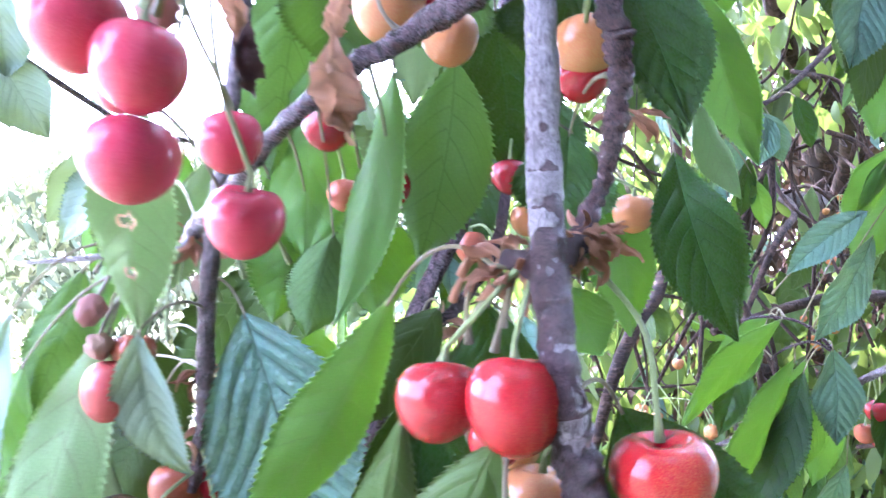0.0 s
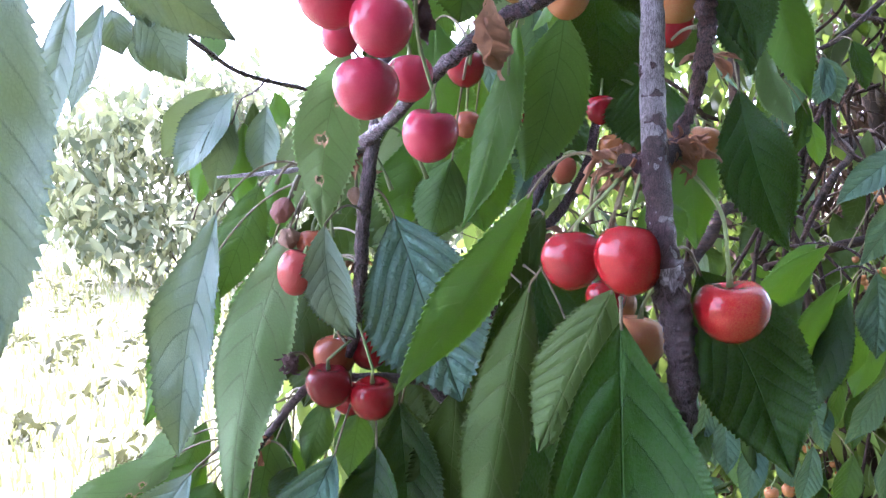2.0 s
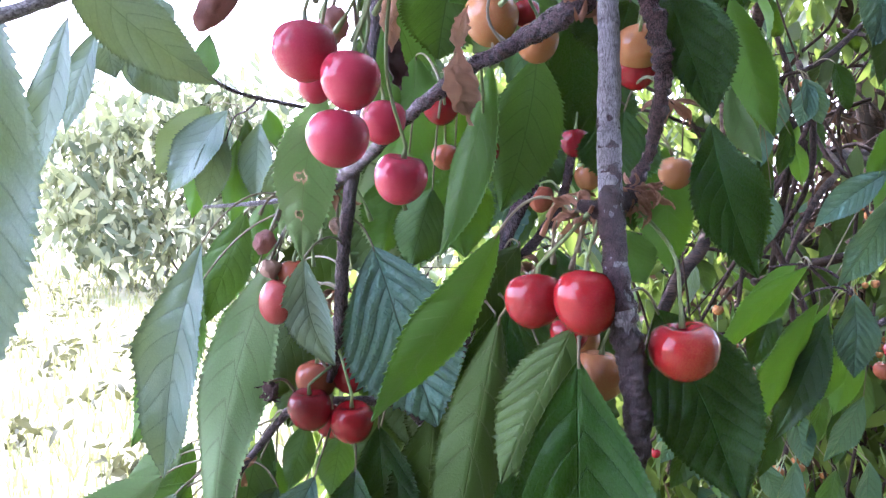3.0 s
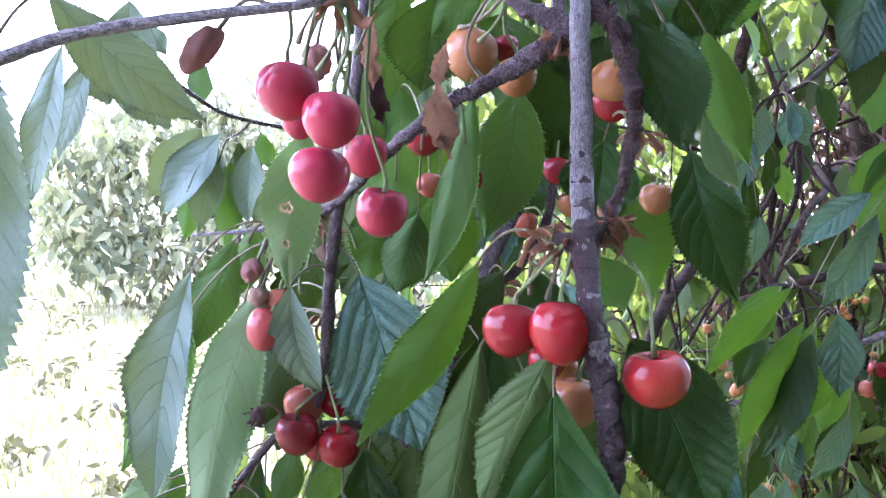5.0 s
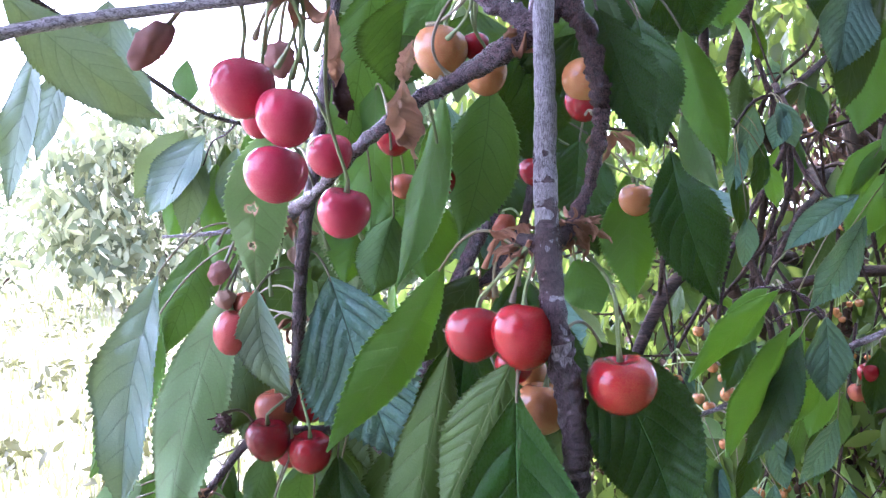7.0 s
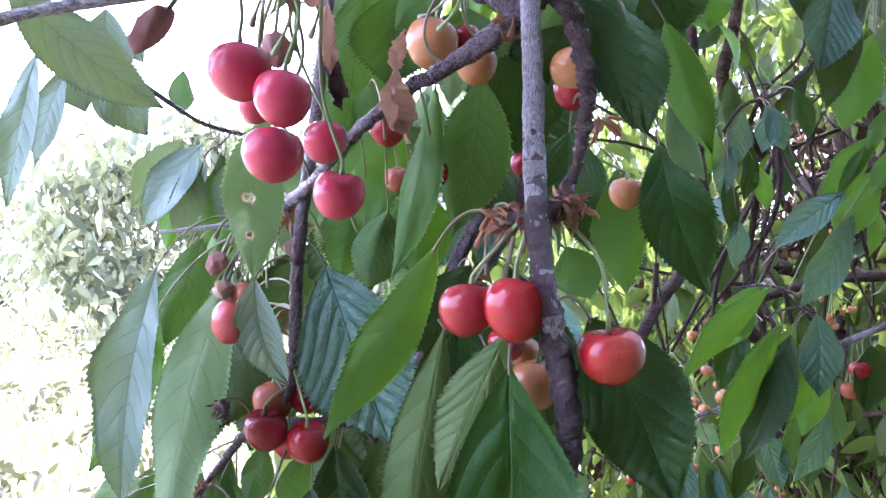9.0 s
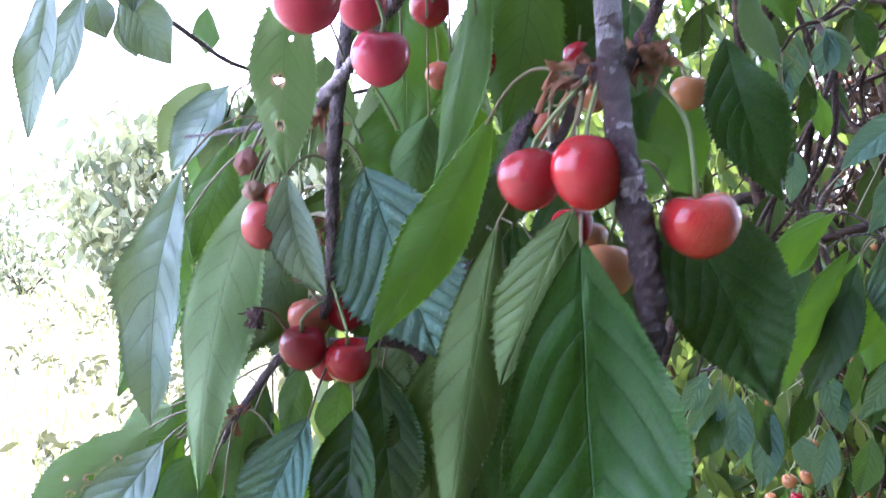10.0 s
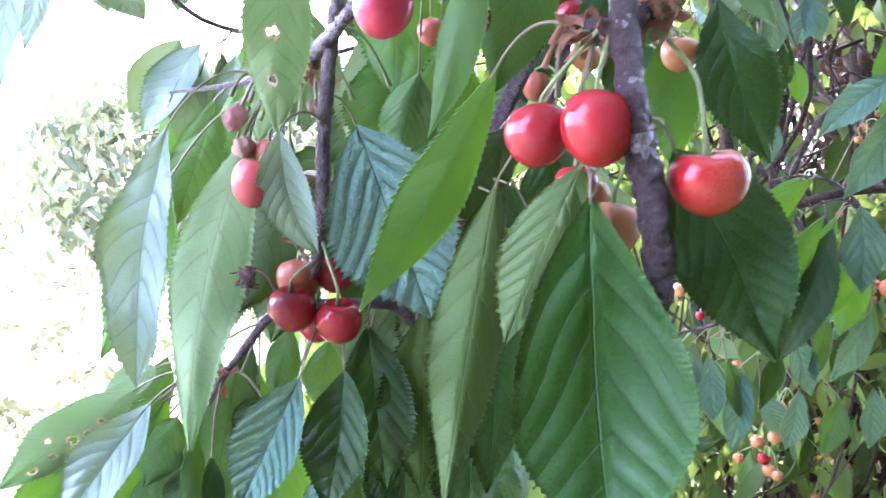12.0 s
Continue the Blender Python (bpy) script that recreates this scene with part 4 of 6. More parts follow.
leaf(branch_e, (0.1280, 0.5100, 1.5329), (0.1336, 0.5150, 1.4502), 0.0360, "under", stalk=(0.0688, 0.4750, 1.5640), tone='lit_green', fold=10)
leaf(branch_e, (0.1472, 0.4850, 1.5442), (0.1728, 0.4720, 1.4520), 0.0440, "top", stalk=(0.1117, 0.4900, 1.6410), tone='mature', fold=(4, 12), sway=0.05, bend=0.05, lift=(0, 0, 0.03))
leaf(branch_e, (0.0292, 0.4300, 1.4731), (-0.0043, 0.4300, 1.4241), 0.0300, "under", stalk=(0.0213, 0.4550, 1.4651), tone='mature')
leaf(twig_a, (0.0132, 0.3450, 1.4465), (-0.0104, 0.3350, 1.3225), 0.0330, "under", stalk=(0.0374, 0.2920, 1.4900), roll=-12, fold=(12, 40), tone='mature', ripple=0.04, lift=(0, 0.004, 0), teeth=46, quilt=0.9)
leaf(branch_e, (0.0219, 0.4000, 1.4448), (0.0099, 0.4000, 1.2996), 0.0480, "top", stalk=(0.0189, 0.4300, 1.4468), tone='mature', roll=20, lift=(0, 0, 0))
leaf(branch_e, (-0.0461, 0.4330, 1.3752), (-0.0384, 0.4250, 1.2936), 0.0385, "top", stalk=(-0.0447, 0.45, 1.3832), tone='mature', fold=6)
leaf(branch_e, (-0.0568, 0.4180, 1.3561), (-0.0647, 0.3950, 1.2945), 0.0350, "top", stalk=(-0.0604, 0.45, 1.3827), tone='mature', fold=(38, 6), lift=(0, 0, 0), sway=-0.03)
leaf(branch_e, (-0.0761, 0.4050, 1.3561), (-0.1030, 0.3850, 1.2993), 0.0330, "top", stalk=(-0.0685, 0.45, 1.384), tone='old', fold=(34, 10), lift=(0, -0.01, 0), quilt=1.5)
leaf(branch_e, (-0.0868, 0.4450, 1.3725), (-0.0978, 0.4450, 1.3342), 0.0190, "under", stalk=(-0.0802, 0.45, 1.3831), tone='mid')
leaf(branch_e, (-0.1195, 0.4600, 1.3499), (-0.1371, 0.4550, 1.2674), 0.0420, "under", stalk=(-0.1036, 0.448, 1.3712), tone='mid', roll=8, quilt=1.2)
leaf(branch_e, (-0.1014, 0.4350, 1.3398), (-0.1134, 0.4300, 1.3195), 0.0160, "top", stalk=(-0.1216, 0.446, 1.348), tone='mature')
leaf(branch_e, (-0.1520, 0.4200, 1.3414), (-0.1906, 0.4000, 1.2877), 0.0310, "top", stalk=(-0.1231, 0.446, 1.3474), tone='haze_grey', roll=-14, fold=14, quilt=1.6)
leaf(branch_e, (-0.1675, 0.4450, 1.3426), (-0.2377, 0.4350, 1.2941), 0.0310, "under", stalk=(-0.1231, 0.446, 1.3474), tone='pale', fold=8, roll=20, holes=((0.62, 0.3, 0.0016), (0.66, 0.42, 0.0019), (0.58, 0.5, 0.0022), (0.72, 0.56, 0.002), (0.64, 0.66, 0.0016), (0.7, 0.8, 0.0018), (0.35, 0.62, 0.0012), (0.75, 0.36, 0.0014)))
leaf(branch_e, (-0.1492, 0.4500, 1.3256), (-0.1689, 0.4500, 1.2878), 0.0270, "under", stalk=(-0.1278, 0.446, 1.3398), tone='lit_green')
leaf(branch_e, (-0.1620, 0.4600, 1.3496), (-0.1973, 0.4700, 1.3326), 0.0170, "under", stalk=(-0.1231, 0.446, 1.3474), tone='pale')
leaf(branch_e, (-0.0162, 0.4300, 1.3835), (-0.0213, 0.4200, 1.2921), 0.0440, "under", stalk=(-0.0226, 0.4520, 1.3715), tone='mature', roll=15)
leaf(branch_e, (0.0053, 0.4300, 1.3664), (0.0026, 0.4200, 1.2751), 0.0400, "top", stalk=(-0.0133, 0.4550, 1.3914), tone='mature')
dried = withered(branch_e, (-0.0912, 0.3720, 1.4090), 0.0070, WITHERED_DARK, "dried dark flower-end fruit on a short stalk", spring=(-0.0905, 0.4470, 1.3826), long=0.8)
bud_scales(dried, (-0.0912, 0.3720, 1.4090), 18, 0.005, 260, 0.0038, WITHERED_DARK)
# the far twig over the meadow
twig_l = thing("cherry_branch", (-0.2178, 0.9000, 1.6136), "thin cherry twig with drooping leaves against the bright meadow", "branch", "fruiting branches of the cherry tree")
wood("wood", twig_l, [(-0.3738, 0.6200, 1.7212, 0.0035), (-0.3342, 0.6600, 1.6899, 0.0032), (-0.3048, 0.7200, 1.6672, 0.0030), (-0.2673, 0.8200, 1.6345, 0.0028), (-0.2431, 0.9000, 1.6181, 0.0026), (-0.1836, 0.9700, 1.6103, 0.0026), (-0.1296, 1.0000, 1.5997, 0.0026), (-0.0177, 1.0500, 1.6414, 0.0030)], BARK_DARK, knob=0.1, rings=0.1)
wood("wood", twig_l, [(-0.2202, 0.9100, 1.6136, 0.0014), (-0.2332, 0.9100, 1.6003, 0.0012), (-0.2520, 0.9200, 1.5917, 0.0010), (-0.2620, 0.9200, 1.5658, 0.0008)], BARK_DARK)
leaf(twig_l, (-0.2974, 0.6200, 1.6363), (-0.3277, 0.6290, 1.5162), 0.0320, "top", tone='haze_grey', fold=10, roll=-10)
leaf(twig_l, (-0.2882, 0.6500, 1.6338), (-0.3160, 0.6490, 1.5496), 0.0270, "top", tone='haze_grey', fold=10, roll=-10)
leaf(twig_l, (-0.2867, 0.6600, 1.6313), (-0.2784, 0.6600, 1.5953), 0.0300, "top", tone='haze_grey')
leaf(twig_l, (-0.2714, 0.6800, 1.6390), (-0.2379, 0.6870, 1.5791), 0.0440, "top", tone='haze_grey', fold=8)
leaf(twig_l, (-0.2605, 0.6600, 1.6808), (-0.2636, 0.6800, 1.6201), 0.0460, "top", tone='haze_grey')
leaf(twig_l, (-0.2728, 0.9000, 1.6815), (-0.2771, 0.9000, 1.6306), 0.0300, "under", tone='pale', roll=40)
leaf(twig_l, (-0.2841, 0.9300, 1.6070), (-0.3490, 0.9400, 1.5289), 0.0580, "under", stalk=(-0.2396, 0.9100, 1.5996), tone='haze_grey', roll=10)
leaf(twig_l, (-0.2584, 0.9200, 1.6007), (-0.3311, 0.9300, 1.5076), 0.0580, "top", stalk=(-0.2363, 0.9100, 1.6009), tone='haze_grey', roll=-20, fold=16)
leaf(twig_l, (-0.2686, 0.9300, 1.5848), (-0.2886, 0.9300, 1.4866), 0.0400, "top", stalk=(-0.2520, 0.9200, 1.5917), tone='haze_grey', roll=30)
leaf(twig_l, (-0.2531, 0.9400, 1.5706), (-0.2607, 0.9400, 1.4678), 0.0380, "under", stalk=(-0.2520, 0.9200, 1.5917), tone='lit_green')
leaf(twig_l, (-0.2180, 0.9000, 1.5846), (-0.2239, 0.9000, 1.4978), 0.0400, "top", stalk=(-0.2235, 0.9100, 1.6066), tone='haze_grey', fold=24)
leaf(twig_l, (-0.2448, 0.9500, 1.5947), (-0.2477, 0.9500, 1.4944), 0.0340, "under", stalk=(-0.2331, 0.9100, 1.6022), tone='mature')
leaf(twig_l, (-0.3104, 0.9800, 1.5495), (-0.3202, 0.9800, 1.4769), 0.0340, "under", stalk=(-0.2620, 0.9200, 1.5658), tone='lit_green')
leaf(twig_l, (-0.2130, 0.9200, 1.6014), (-0.2037, 0.9200, 1.5594), 0.0240, "under", stalk=(-0.2202, 0.9100, 1.6136), tone='lit_green')
# the wide leaf close by at the edge of the view
twig_n = thing("cherry_branch", (-0.1884, 0.3000, 1.6441), "leafy cherry twig end close by, over the meadow", "branch", "fruiting branches of the cherry tree")
wood("wood", twig_n, [(-0.2679, 0.3200, 1.6449, 0.0026), (-0.2248, 0.3100, 1.6489, 0.0022), (-0.1916, 0.3050, 1.6444, 0.0016), (-0.1762, 0.3000, 1.6297, 0.0010)], BARK_GREY)
leaf(twig_n, (-0.1616, 0.2650, 1.5735), (-0.1615, 0.2620, 1.4268), 0.0460, "top", tone='haze_grey', fold=8, roll=10)
# the leafy twig at the right, farther off
twig_r = thing("cherry_branch", (0.3486, 0.7060, 1.4182), "leafy cherry twig with light green leaves, farther back", "branch", "fruiting branches of the cherry tree")
wood("wood", twig_r, [(0.5194, 0.8000, 1.4272, 0.0040), (0.4402, 0.7600, 1.4011, 0.0034), (0.3946, 0.7300, 1.3920, 0.0032), (0.3663, 0.7150, 1.3881, 0.0028), (0.3548, 0.7080, 1.4054, 0.0024), (0.3435, 0.7060, 1.4232, 0.0016), (0.3205, 0.7000, 1.4388, 0.0012), (0.2956, 0.7000, 1.4438, 0.0011), (0.2709, 0.7000, 1.4413, 0.0008)], BARK_DARK, knob=0.14, rings=0.15)
wood("wood", twig_r, [(0.3491, 0.7070, 1.4156, 0.0013), (0.3330, 0.7050, 1.4233, 0.0011), (0.3109, 0.7000, 1.4204, 0.0010), (0.2961, 0.7000, 1.4114, 0.0007)], BARK_DARK)
leaf(twig_r, (0.3457, 0.7000, 1.4184), (0.3450, 0.6950, 1.3450), 0.0400, "top", tone='old', fold=10, quilt=1.2)
leaf(twig_r, (0.3160, 0.7000, 1.4114), (0.2590, 0.6950, 1.2950), 0.0420, "under", tone='lit_green', roll=25, fold=14)
leaf(twig_r, (0.3305, 0.7150, 1.3993), (0.2869, 0.7200, 1.2825), 0.0400, "top", tone='mature', roll=-25, fold=16)
leaf(twig_r, (0.3012, 0.6900, 1.4431), (0.2229, 0.6900, 1.3624), 0.0320, "under", tone='lit_green', roll=20, bend=0.06, fold=16)
leaf(twig_r, (0.3352, 0.7200, 1.4089), (0.3088, 0.7200, 1.2954), 0.0400, "under", tone='lit_green', roll=10)
leaf(twig_r, (0.3560, 0.7300, 1.3712), (0.3309, 0.7300, 1.3162), 0.0360, "under", tone='lit_green')
leaf(twig_r, (0.3628, 0.6800, 1.5238), (0.3046, 0.6900, 1.4764), 0.0270, "top", stalk=(0.2978, 0.7000, 1.4612), tone='old', roll=-20, fold=14, sway=0.05)
leaf(twig_r, (0.3788, 0.7000, 1.5057), (0.3317, 0.7000, 1.4239), 0.0380, "top", tone='old', roll=15)
leaf(twig_r, (0.3858, 0.6800, 1.5725), (0.3490, 0.6900, 1.5057), 0.0360, "under", tone='lit_green', roll=20)
leaf(twig_r, (0.4027, 0.7000, 1.5452), (0.3696, 0.7100, 1.4807), 0.0380, "under", tone='lit_green', roll=-10)
leaf(twig_r, (0.4158, 0.7400, 1.3853), (0.4092, 0.7400, 1.3217), 0.0360, "top", tone='mature')
leaf(twig_r, (0.3016, 0.7200, 1.4345), (0.2640, 0.7200, 1.3832), 0.0300, "under", tone='lit_green', roll=-20)
cherry(twig_r, (0.4047, 0.7400, 1.3615), 0.0190, SKIN_RED, "red cherry on a far twig", spring=(0.3946, 0.7300, 1.3920))
cherry(twig_r, (0.4009, 0.7500, 1.3408), 0.0180, SKIN_PEACH, "orange cherry on a far twig", spring=(0.3946, 0.7300, 1.3920))
cherry(twig_r, (0.4144, 0.7500, 1.3354), 0.0170, SKIN_RED, "red cherry low on a far twig", spring=(0.4050, 0.7350, 1.3939))
twig_u = thing("cherry_branch", (0.3421, 0.6000, 1.6892), "drooping leafy cherry twig in the shade", "branch", "fruiting branches of the cherry tree")
wood("wood", twig_u, [(0.4533, 0.6400, 1.7460, 0.0040), (0.3921, 0.6200, 1.7169, 0.0034), (0.3421, 0.6000, 1.6934, 0.0028), (0.3035, 0.5900, 1.6820, 0.0020)], BARK_DARK)
leaf(twig_u, (0.3025, 0.5800, 1.6749), (0.2916, 0.5800, 1.6065), 0.0460, "top", tone='old', roll=10)
leaf(twig_u, (0.3634, 0.6600, 1.6500), (0.3324, 0.6600, 1.5963), 0.0159, "under", tone='mid', roll=10, fold=16)
leaf(twig_u, (0.3642, 0.6400, 1.6336), (0.3387, 0.6400, 1.5792), 0.0163, "under", tone='lit_green', roll=-12, fold=16)
leaf(twig_u, (0.3860, 0.6600, 1.6310), (0.3631, 0.6600, 1.5866), 0.0168, "under", tone='mid', roll=14, fold=16)
leaf(twig_u, (0.3962, 0.6600, 1.5981), (0.3700, 0.6600, 1.5584), 0.0159, "under", tone='mid', roll=-10, fold=16)
leaf(twig_u, (0.3960, 0.6800, 1.5750), (0.3514, 0.6800, 1.5187), 0.0173, "under", tone='lit_green', roll=16, fold=16)
leaf(twig_u, (0.4125, 0.6800, 1.5675), (0.3830, 0.6800, 1.5204), 0.0183, "under", tone='lit_green', roll=-8, fold=16)
leaf(twig_u, (0.3648, 0.7000, 1.6849), (0.3555, 0.7000, 1.6353), 0.0198, "under", tone='mature', roll=10, fold=16)
leaf(twig_u, (0.3966, 0.6600, 1.6731), (0.3751, 0.6600, 1.6264), 0.0177, "under", tone='old', roll=10, fold=16)
leaf(twig_u, (0.3268, 0.5800, 1.6749), (0.2961, 0.5800, 1.5781), 0.0460, "under", tone='mature', roll=20)
leaf(twig_u, (0.3431, 0.6000, 1.6394), (0.3193, 0.6000, 1.5661), 0.0380, "under", stalk=(0.3421, 0.6000, 1.6934), tone='lit_green', roll=-15)
leaf(twig_u, (0.3016, 0.6200, 1.6955), (0.3068, 0.6200, 1.6440), 0.0360, "top", tone='mature')
leaf(branch_e, (-0.0968, 0.4700, 1.3151), (-0.1049, 0.4700, 1.2542), 0.0330, "under", stalk=(-0.0685, 0.4500, 1.3840), tone='lit_green', roll=10)
leaf(branch_e, (-0.1657, 0.4700, 1.3134), (-0.1821, 0.4700, 1.2537), 0.0330, "under", stalk=(-0.1231, 0.4460, 1.3474), tone='mature')
leaf(branch_e, (-0.1925, 0.4550, 1.3064), (-0.2246, 0.4500, 1.2663), 0.0280, "under", stalk=(-0.1231, 0.4460, 1.3474), tone='lit_green')
leaf(branch_e, (-0.1325, 0.4750, 1.3081), (-0.1304, 0.4750, 1.2540), 0.0360, "under", stalk=(-0.1005, 0.4480, 1.3755), tone='lit_green', roll=12)
leaf(branch_e, (-0.0311, 0.4700, 1.3170), (-0.0306, 0.4700, 1.2547), 0.0480, "top", stalk=(-0.0226, 0.4580, 1.3666), tone='mature', roll=8)
leaf(branch_e, (0.0110, 0.4600, 1.3100), (0.0040, 0.4600, 1.2586), 0.0480, "top", stalk=(-0.0133, 0.4550, 1.3914), tone='mature', roll=-8)
leaf(branch_e, (-0.0571, 0.4800, 1.3114), (-0.0555, 0.4800, 1.2491), 0.0480, "top", stalk=(-0.0424, 0.4500, 1.3834), tone='mature')
leaf(branch_e, (-0.1612, 0.4750, 1.3524), (-0.1809, 0.4750, 1.3079), 0.0200, "under", stalk=(-0.1231, 0.4460, 1.3474), tone='mid', roll=10)
leaf(branch_e, (-0.1351, 0.4780, 1.3550), (-0.1467, 0.4780, 1.3040), 0.0220, "under", stalk=(-0.1110, 0.4470, 1.3627), tone='mid', roll=-10)
leaf(branch_e, (-0.1155, 0.4780, 1.3584), (-0.1297, 0.4780, 1.3076), 0.0230, "top", stalk=(-0.0990, 0.4480, 1.3769), tone='mature', roll=10)
# a drooping twig in the shade behind the dark leaf
twig_m = thing("cherry_branch", (0.3832, 0.9000, 1.6464), "shaded cherry twig with drooping blue-green leaves, farther back", "branch", "fruiting branches of the cherry tree")
wood("wood", twig_m, [(*(0.5158, 1.0000, 1.7323), 0.0040), (*(0.4395, 0.9400, 1.6758), 0.0034), (*(0.3895, 0.9000, 1.6464), 0.0026), (*(0.3501, 0.8800, 1.6320), 0.0018), (*(0.3214, 0.8600, 1.6008), 0.0012)], BARK_TRUNK, knob=0.12, rings=0.1)
leaf(twig_m, (0.3502, 0.8800, 1.6277), (0.3387, 0.8800, 1.5617), 0.0286, "top", tone='old', roll=10, fold=14)
leaf(twig_m, (0.3332, 0.8800, 1.5988), (0.3255, 0.8800, 1.5289), 0.0261, "top", tone='old', roll=-14, fold=14)
leaf(twig_m, (0.3313, 0.8800, 1.5568), (0.3372, 0.8800, 1.4873), 0.0249, "top", tone='mature', roll=20, fold=14)
leaf(twig_m, (0.3761, 0.8800, 1.6320), (0.3966, 0.8800, 1.5828), 0.0299, "top", tone='old', roll=0, fold=14)
leaf(twig_m, (0.3836, 0.8800, 1.6271), (0.3719, 0.8800, 1.5803), 0.0274, "top", tone='old', roll=-20, fold=14)
leaf(twig_m, (0.3606, 0.8800, 1.5877), (0.3516, 0.8800, 1.5271), 0.0249, "top", tone='mature', roll=15, fold=14)
leaf(twig_m, (0.3659, 0.8800, 1.5661), (0.3778, 0.8800, 1.5159), 0.0212, "top", tone='lit_green', roll=-10, fold=14)
leaf(twig_m, (0.4086, 0.8800, 1.6493), (0.4249, 0.8800, 1.5969), 0.0286, "top", tone='mature', roll=10, fold=14)
leaf(twig_m, (0.3444, 0.8800, 1.5072), (0.3402, 0.8800, 1.4512), 0.0274, "top", tone='old', roll=12, fold=14)
leaf(twig_m, (0.3195, 0.8800, 1.6062), (0.3152, 0.8800, 1.5568), 0.0187, "top", tone='lit_green', roll=-20, fold=14)
# a low twig with blue-green leaves
twig_w = thing("cherry_branch", (0.2682, 0.8500, 1.2941), "low cherry twig with hanging blue-green leaves in the shade", "branch", "fruiting branches of the cherry tree")
wood("wood", twig_w, [(*(0.4888, 1.0500, 1.3081), 0.0040), (*(0.3748, 0.9500, 1.2915), 0.0032), (*(0.2871, 0.8700, 1.2895), 0.0024), (*(0.2325, 0.8400, 1.2844), 0.0014)], BARK_DARK, knob=0.12, rings=0.1)
leaf(twig_w, (0.2445, 0.8600, 1.2782), (0.2191, 0.8600, 1.2386), 0.0268, "top", tone='old', roll=0, fold=14)
leaf(twig_w, (0.2574, 0.8600, 1.2721), (0.2463, 0.8600, 1.2176), 0.0280, "top", tone='old', roll=14, fold=14)
leaf(twig_w, (0.2735, 0.8600, 1.2579), (0.2787, 0.8600, 1.1866), 0.0292, "top", tone='old', roll=-10, fold=14)
leaf(twig_w, (0.2604, 0.8600, 1.2425), (0.2347, 0.8600, 1.1865), 0.0268, "top", tone='mature', roll=0, fold=14)
leaf(twig_w, (0.2937, 0.8600, 1.2518), (0.3197, 0.8600, 1.1805), 0.0316, "top", tone='mid', roll=10, fold=14)
leaf(twig_w, (0.3103, 0.8600, 1.2426), (0.2990, 0.8600, 1.1523), 0.0304, "top", tone='old', roll=-14, fold=14)
leaf(twig_w, (0.3479, 0.8600, 1.2674), (0.3296, 0.8600, 1.1992), 0.0280, "top", tone='mature', roll=12, fold=14)
leaf(twig_w, (0.3627, 0.8600, 1.2797), (0.3829, 0.8600, 1.2118), 0.0304, "top", tone='old', roll=0, fold=14)
leaf(twig_w, (0.3985, 0.8600, 1.2970), (0.3823, 0.8600, 1.2292), 0.0268, "top", tone='mid', roll=16, fold=14)
leaf(twig_w, (0.4182, 0.8600, 1.2860), (0.4120, 0.8600, 1.2144), 0.0268, "top", tone='mature', roll=-12, fold=14)
leaf(twig_w, (0.4432, 0.8600, 1.3167), (0.4303, 0.8600, 1.2479), 0.0280, "top", tone='mid', roll=8, fold=14)
leaf(twig_w, (0.3705, 0.8600, 1.2180), (0.3571, 0.8600, 1.1525), 0.0316, "top", tone='old', roll=10, fold=14)
leaf(twig_w, (0.4134, 0.8600, 1.2088), (0.3982, 0.8600, 1.1463), 0.0304, "top", tone='mid', roll=-8, fold=14)
leaf(twig_w, (0.4495, 0.8600, 1.2182), (0.4456, 0.8600, 1.1528), 0.0304, "top", tone='old', roll=8, fold=14)
leaf(twig_w, (0.3934, 1.2000, 1.2057), (0.4354, 1.2000, 1.1748), 0.0289, "under", tone='pale', roll=-10, fold=8)
leaf(twig_w, (0.2633, 0.9000, 1.2517), (0.2345, 0.9000, 1.2027), 0.0280, "top", tone='old', roll=12)
leaf(twig_w, (0.2707, 0.8800, 1.2408), (0.2729, 0.8800, 1.1892), 0.0286, "top", tone='old', roll=-12)
leaf(twig_w, (0.2920, 0.9000, 1.2170), (0.3124, 0.9000, 1.1513), 0.0280, "under", tone='mid', roll=-22)
leaf(twig_w, (0.3544, 0.9200, 1.2009), (0.3786, 0.9200, 1.1497), 0.0286, "top", tone='old', roll=10)
cherry(twig_w, (0.2338, 0.9200, 1.2073), 0.0120, SKIN_RED, "small red cherry low in the shade", spring=(0.2345, 0.9000, 1.2368))
cherry(twig_w, (0.2854, 0.9200, 1.2897), 0.0110, SKIN_RED, "small red cherry on a low twig", spring=(0.2810, 0.9000, 1.3068))
# more leaves low on the twig, in the light
leaf(branch_e, (-0.1543, 0.4480, 1.3375), (-0.2380, 0.4400, 1.2798), 0.0300, "under", stalk=(-0.1005, 0.448, 1.3755), tone='lit_green', roll=15)
leaf(branch_e, (-0.1551, 0.4520, 1.3365), (-0.1848, 0.4500, 1.2718), 0.0260, "under", stalk=(-0.1222, 0.446, 1.3474), tone='lit_green', roll=30)
leaf(branch_e, (-0.1477, 0.4550, 1.3061), (-0.1807, 0.4500, 1.2702), 0.0340, "under", stalk=(-0.1278, 0.446, 1.3398), tone='lit_green', roll=-15)
leaf(branch_e, (-0.1377, 0.4420, 1.3184), (-0.1419, 0.4400, 1.2695), 0.0140, "under", stalk=(-0.1231, 0.446, 1.3474), tone='lit_green', roll=30)
leaf(branch_e, (-0.1296, 0.4400, 1.3073), (-0.1277, 0.4350, 1.2729), 0.0120, "top", stalk=(-0.1231, 0.446, 1.3474), tone='mature', roll=30)
